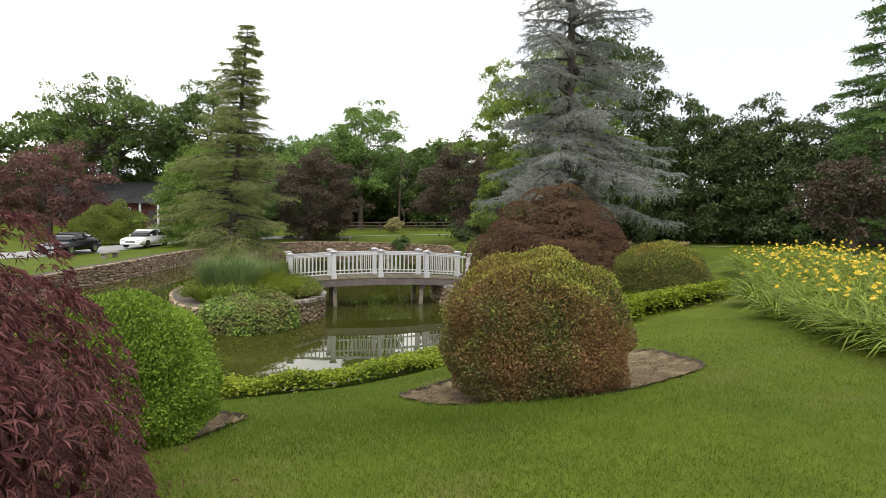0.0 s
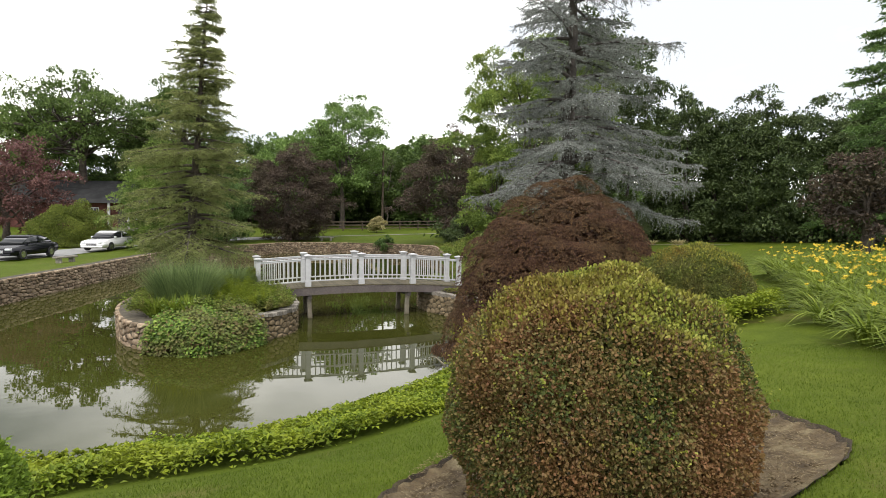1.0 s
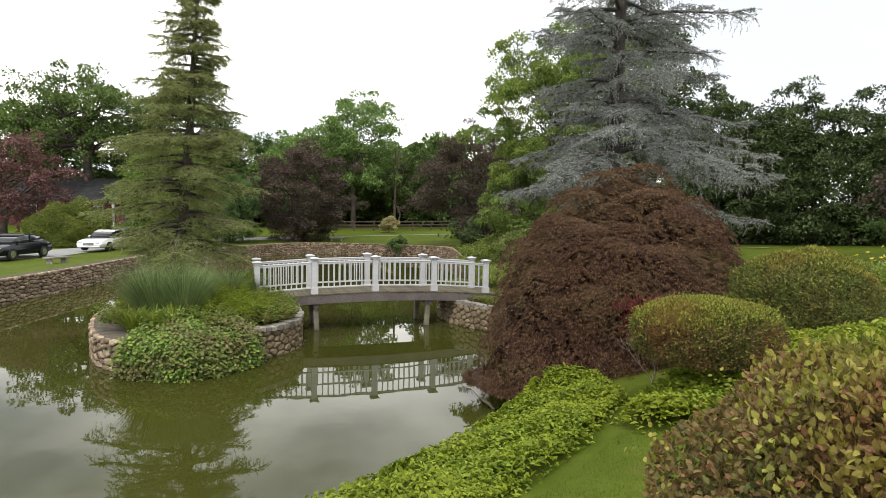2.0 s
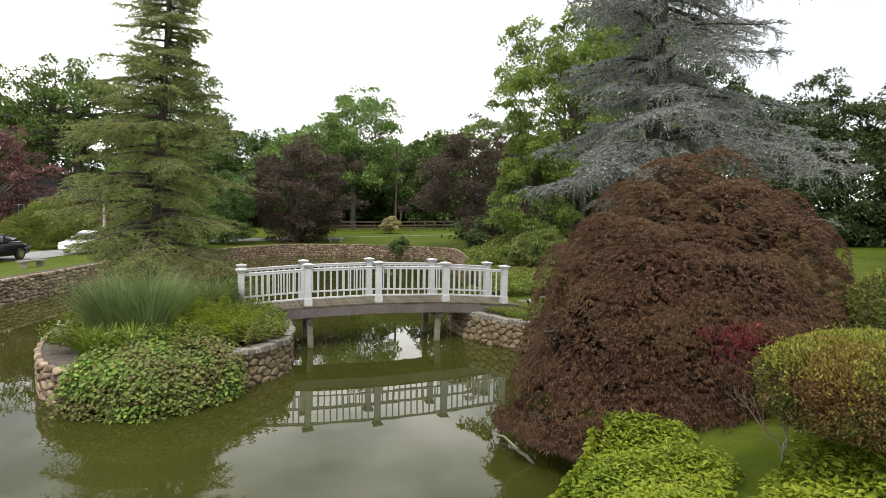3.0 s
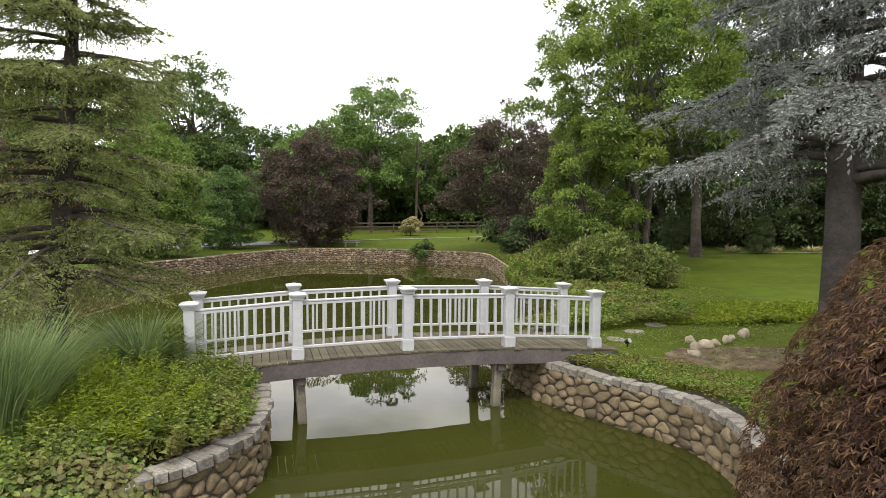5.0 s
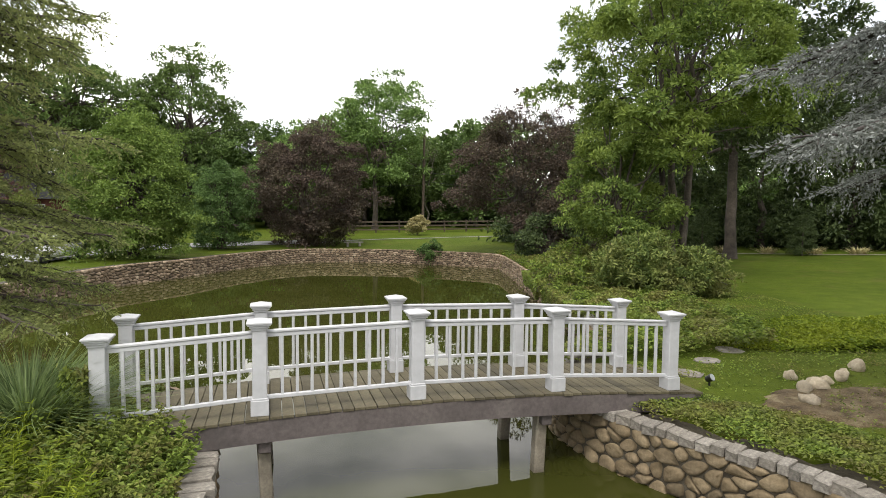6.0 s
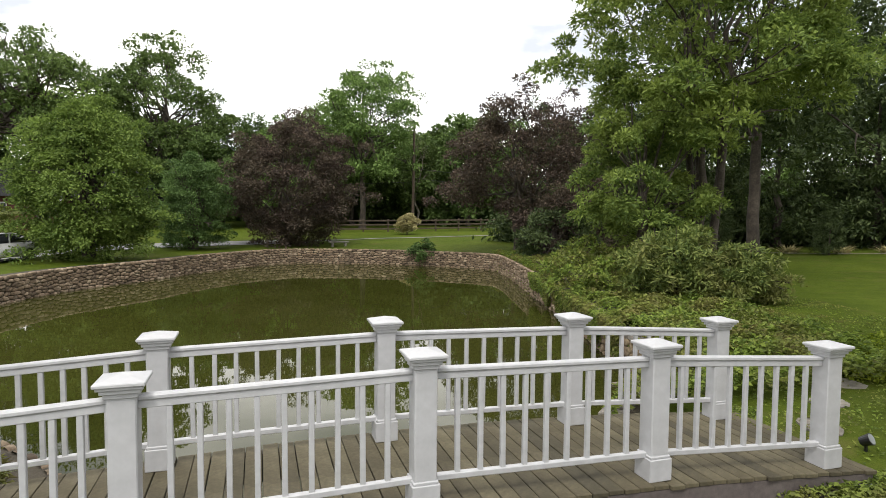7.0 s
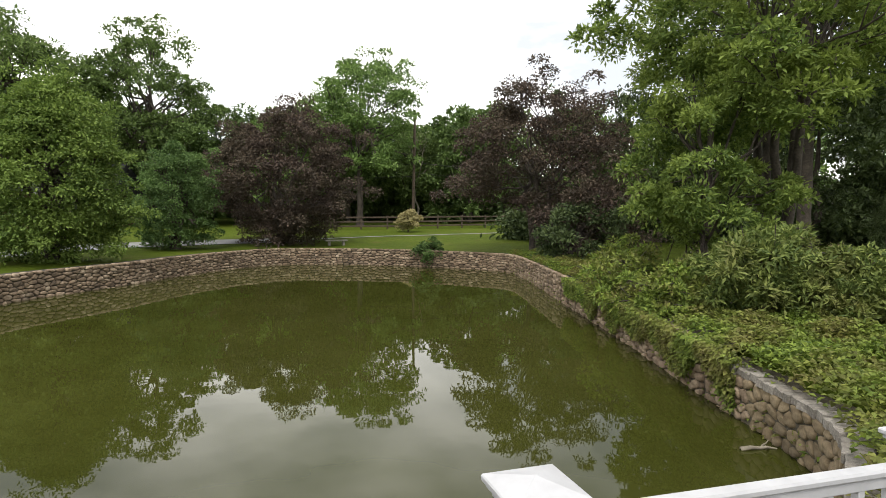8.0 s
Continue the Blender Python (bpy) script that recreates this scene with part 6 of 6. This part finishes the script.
def car(label, paint, at):
    c = tagged(new("sedan"), label, "car", "parked cars")
    c.matrix_basis = at
    # side outline, front at +x
    lower = [(-2.35, 0.35), (-2.38, 0.62), (-2.30, 0.90), (-1.75, 0.97), (-0.95, 0.98), (0.75, 0.94), (1.55, 0.86), (2.15, 0.74), (2.36, 0.58), (2.38, 0.35), (1.9, 0.24), (-1.9, 0.24)]
    roof = [(-2.0, 0.94), (-1.35, 1.29), (-0.65, 1.45), (0.05, 1.45), (0.65, 1.27), (1.25, 0.91)]

    def slab(outline, half, crown):
        bm = bmesh.new()
        cols = []
        for yy, k in ((-half, crown), (-half * 0.86, 1.0), (half * 0.86, 1.0), (half, crown)):
            zc = sum(z for _, z in outline) / len(outline)
            cols.append([bm.verts.new((x * (0.97 if k != 1.0 else 1.0), yy, zc + (z - zc) * k)) for x, z in outline])
        n = len(outline)
        for a, b in zip(cols, cols[1:]):
            for i in range(n):
                bm.faces.new([a[i], a[(i + 1) % n], b[(i + 1) % n], b[i]])
        bm.faces.new(cols[0][::-1])
        bm.faces.new(cols[-1])
        bmesh.ops.recalc_face_normals(bm, faces=bm.faces[:])
        bmesh.ops.bevel(bm, geom=bm.edges[:], offset=0.045, segments=2, affect="EDGES", clamp_overlap=True)
        return bm
    part("body", slab(lower, 0.91, 0.86), paint, c, smooth=True)
    part("cabin_glass", slab(roof, 0.74, 0.94), GLASS, c, "dark tinted windows", smooth=True)
    top = [(-1.4, 1.285), (-0.65, 1.462), (0.05, 1.462), (0.6, 1.3), (0.05, 1.40), (-0.65, 1.40)]
    part("roof", slab(top, 0.73, 0.96), paint, c, smooth=True)
    for y in (-0.76, 0.76):
        for x in (-0.35,):
            part("pillar", box(x - 0.04, x + 0.04, y - 0.012, y + 0.012, 0.95, 1.40, 0.005), paint, c)
        part("side_mirror", box(0.72, 0.85, y * 1.17 - 0.07, y * 1.17 + 0.07, 0.95, 1.07, 0.02), paint, c)
    for x in (-1.42, 1.42):
        for y in (-0.86, 0.86):
            bm = bmesh.new()
            bmesh.ops.create_cone(bm, cap_ends=True, segments=24, radius1=0.33, radius2=0.33, depth=0.2, matrix=pose(0, 0, 0, 90))
            wheel = part("wheel", bm, TYRE, c)
            wheel.matrix_basis = pose(x, y, 0.33)
            bm = bmesh.new()
            bmesh.ops.create_cone(bm, cap_ends=True, segments=16, radius1=0.21, radius2=0.19, depth=0.215, matrix=pose(0, 0, 0, 90))
            part("rim", bm, CHROME, wheel)
    for y in (-0.62, 0.62):
        part("headlight", box(2.16, 2.37, y - 0.17, y + 0.17, 0.60, 0.72, 0.02), LAMP, c)
        part("tail_light", box(-2.39, -2.28, y - 0.18, y + 0.18, 0.70, 0.86, 0.02), RED_LAMP, c)
    part("grille", box(2.34, 2.40, -0.38, 0.38, 0.42, 0.60, 0.01), CHROME, c)
    part("bumper", box(2.30, 2.42, -0.8, 0.8, 0.28, 0.40, 0.03), paint, c)
    return c


def place_car(label, paint, x, y, turn):
    car(label, paint, pose(x, y, float(land(x, y)) + 0.03, 0, 0, turn)).scale = (0.92, 0.92, 0.92)


place_car("black sedan parked on the lane", plain_material("black_car_paint", (0.006, 0.006, 0.010), 0.22, 0.0, 0.35), -16.0, 20.4, 253)
place_car("white sedan parked on the lane", plain_material("white_car_paint", (0.75, 0.75, 0.76), 0.2, 0.0, 0.6, 1.0), -12.5, 26.6, 250)


def bench(x, y, turn):
    b = thing("bench", "low grey stone bench on the grass verge", "bench", (x, y, float(land(x, y))), turn=turn)
    part("seat", box(-0.7, 0.7, -0.2, 0.2, 0.27, 0.36, 0.015), CAPSTONE, b)
    for s in (-0.45, 0.45):
        part("leg", box(s - 0.07, s + 0.07, -0.16, 0.16, -0.03, 0.27, 0.012), CAPSTONE, b)


bench(-13.1, 17.3, 60)
bench(4.3, 36.6, 5)


def fence():
    f = thing("rail_fence", "dark brown three-rail wooden field fence", "fence", (0, 0, 0))
    post = bpy.data.meshes.new("post")
    bm = box(-0.07, 0.07, -0.07, 0.07, -0.2, 1.25, 0.01)
    bm.to_mesh(post)
    bm.free()
    post.materials.append(RAIL_WOOD)
    rail = bpy.data.meshes.new("rail")
    bm = box(-1.25, 1.25, -0.03, 0.03, -0.07, 0.07, 0.01)
    bm.to_mesh(rail)
    bm.free()
    rail.materials.append(RAIL_WOOD)
    y = 52.5
    xs = np.arange(6.3, 31, 2.45)
    for a, b in zip(xs, xs[1:]):
        za, zb = float(land(a, y)), float(land(b, y))
        child("post", post, f, at=pose(a, y, za))
        for h in (0.3, 0.7, 1.1):
            child("rail", rail, f, at=pose((a + b) / 2, y - 0.07, (za + zb) / 2 + h, 0, math.degrees(-math.atan2(zb - za, b - a)) + rng.normal(0, 0.3), 0))
    child("post", post, f, at=pose(xs[-1], y, float(land(xs[-1], y))))
    for k in range(5):
        child("post", post, f, at=pose(6.3, y + 2.4 * (k + 1), float(land(6.3, y + 2.4 * (k + 1)))))


fence()


def utility_pole():
    x, y = 14.6, 56.0
    z = float(land(x, y))
    p = thing("utility_pole", "plain brown wooden utility pole with cables", "pole", (x, y, z))
    v, f = tubes([limb((0, 0, -0.3), (0.15, 0, 11.2), 0, 0.17, 0.12, 6)], 8)
    child("pole", quick_mesh("pole", v, f, RAIL_WOOD, True), p)
    runs = [limb((0.1, 0, h), (sx, 3.0, h + dz), -0.8, 0.018, 0.018, 16) for h, sx, dz in ((6.2, -46, 0.6), (5.0, -46, 0.2), (5.4, 40, -0.4), (6.4, 40, 0))]
    for k in range(4):
        v, f = tubes(runs[k:k + 1], 4)
        child("cable", quick_mesh("cable", v, f, TYRE), p, "thin dark cable")


utility_pole()


def house():
    brick = rough_material("red_brick", (0.07, 0.022, 0.018), (0.10, 0.032, 0.026), (0.13, 0.05, 0.04), 1.2, 25.0, 0.9, 0.3, 0.01)
    roofm = rough_material("dark_shingle", (0.015, 0.015, 0.016), (0.025, 0.025, 0.027), (0.04, 0.04, 0.041), 1.5, 20.0, 0.9, 0.3, 0.01)
    x, y = -19.5, 60.0
    z = float(land(x, y))
    h = thing("house", "single-storey red brick house with dark roof and white porch columns", "house", (x, y, z), turn=-14)
    part("wall", box(-8, 8, -4, 4, -0.2, 3.0), brick, h)
    bm = bmesh.new()
    prof = [(-4.9, 2.9), (0, 5.6), (4.9, 2.9)]
    ends = [[bm.verts.new((xx, yy, zz)) for yy, zz in prof] for xx in (-8.5, 8.5)]
    for i, j in ((0, 1), (1, 2), (2, 0)):
        bm.faces.new([ends[0][i], ends[0][j], ends[1][j], ends[1][i]])
    bm.faces.new(ends[0])
    bm.faces.new(ends[1][::-1])
    bmesh.ops.recalc_face_normals(bm, faces=bm.faces[:])
    part("roof", bm, roofm, h, "dark grey shingled gable roof")
    for k, wx in enumerate((-5.6, -2.2, 1.4, 6.2)):
        win = part("window", box(wx - 0.55, wx + 0.55, -4.06, -4.0, 1.0, 2.4, 0.01), WHITE, h, "white-framed window")
        for q in (-0.26, 0.26):
            part("pane", box(wx + q - 0.22, wx + q + 0.22, -4.085, -4.062, 1.1, 2.3, 0.005), GLASS, win)
    part("door", box(4.0, 4.95, -4.06, -4.0, 0.0, 2.1, 0.01), plain_material("dark_door", (0.03, 0.02, 0.02)), h)
    for cx in (3.3, 5.4, 7.4):
        part("porch_column", box(cx - 0.11, cx + 0.11, -4.75, -4.53, -0.1, 2.9, 0.02), WHITE, h, "white porch column")
    for k in range(2):
        part("step", box(3.2, 7.6, -5.0 - 0.3 * k, -4.0, -0.2, 0.1 - 0.12 * k, 0.01), CAPSTONE, h)


house()
shrub("cloud_shrub", "big rounded yellow-green shrub with lobed outline", -15.9, 31.8, 2.9, 2.6, 4.0, CLOUD, 26000, 0.12, 0.075, 0.1, 2.1, 0.2, 2.6)
broad_tree("cream_shrub", "small pale yellow variegated shrub before the fence", 12.0, 48.0, 2.0, 0.85, 0.85, 1.0, 0.85, PALE_LEAF, 60, 100, 0.13, 0.08, 0.3, trunk=0.06, bottom=-1.0, subs=2, category="shrub")
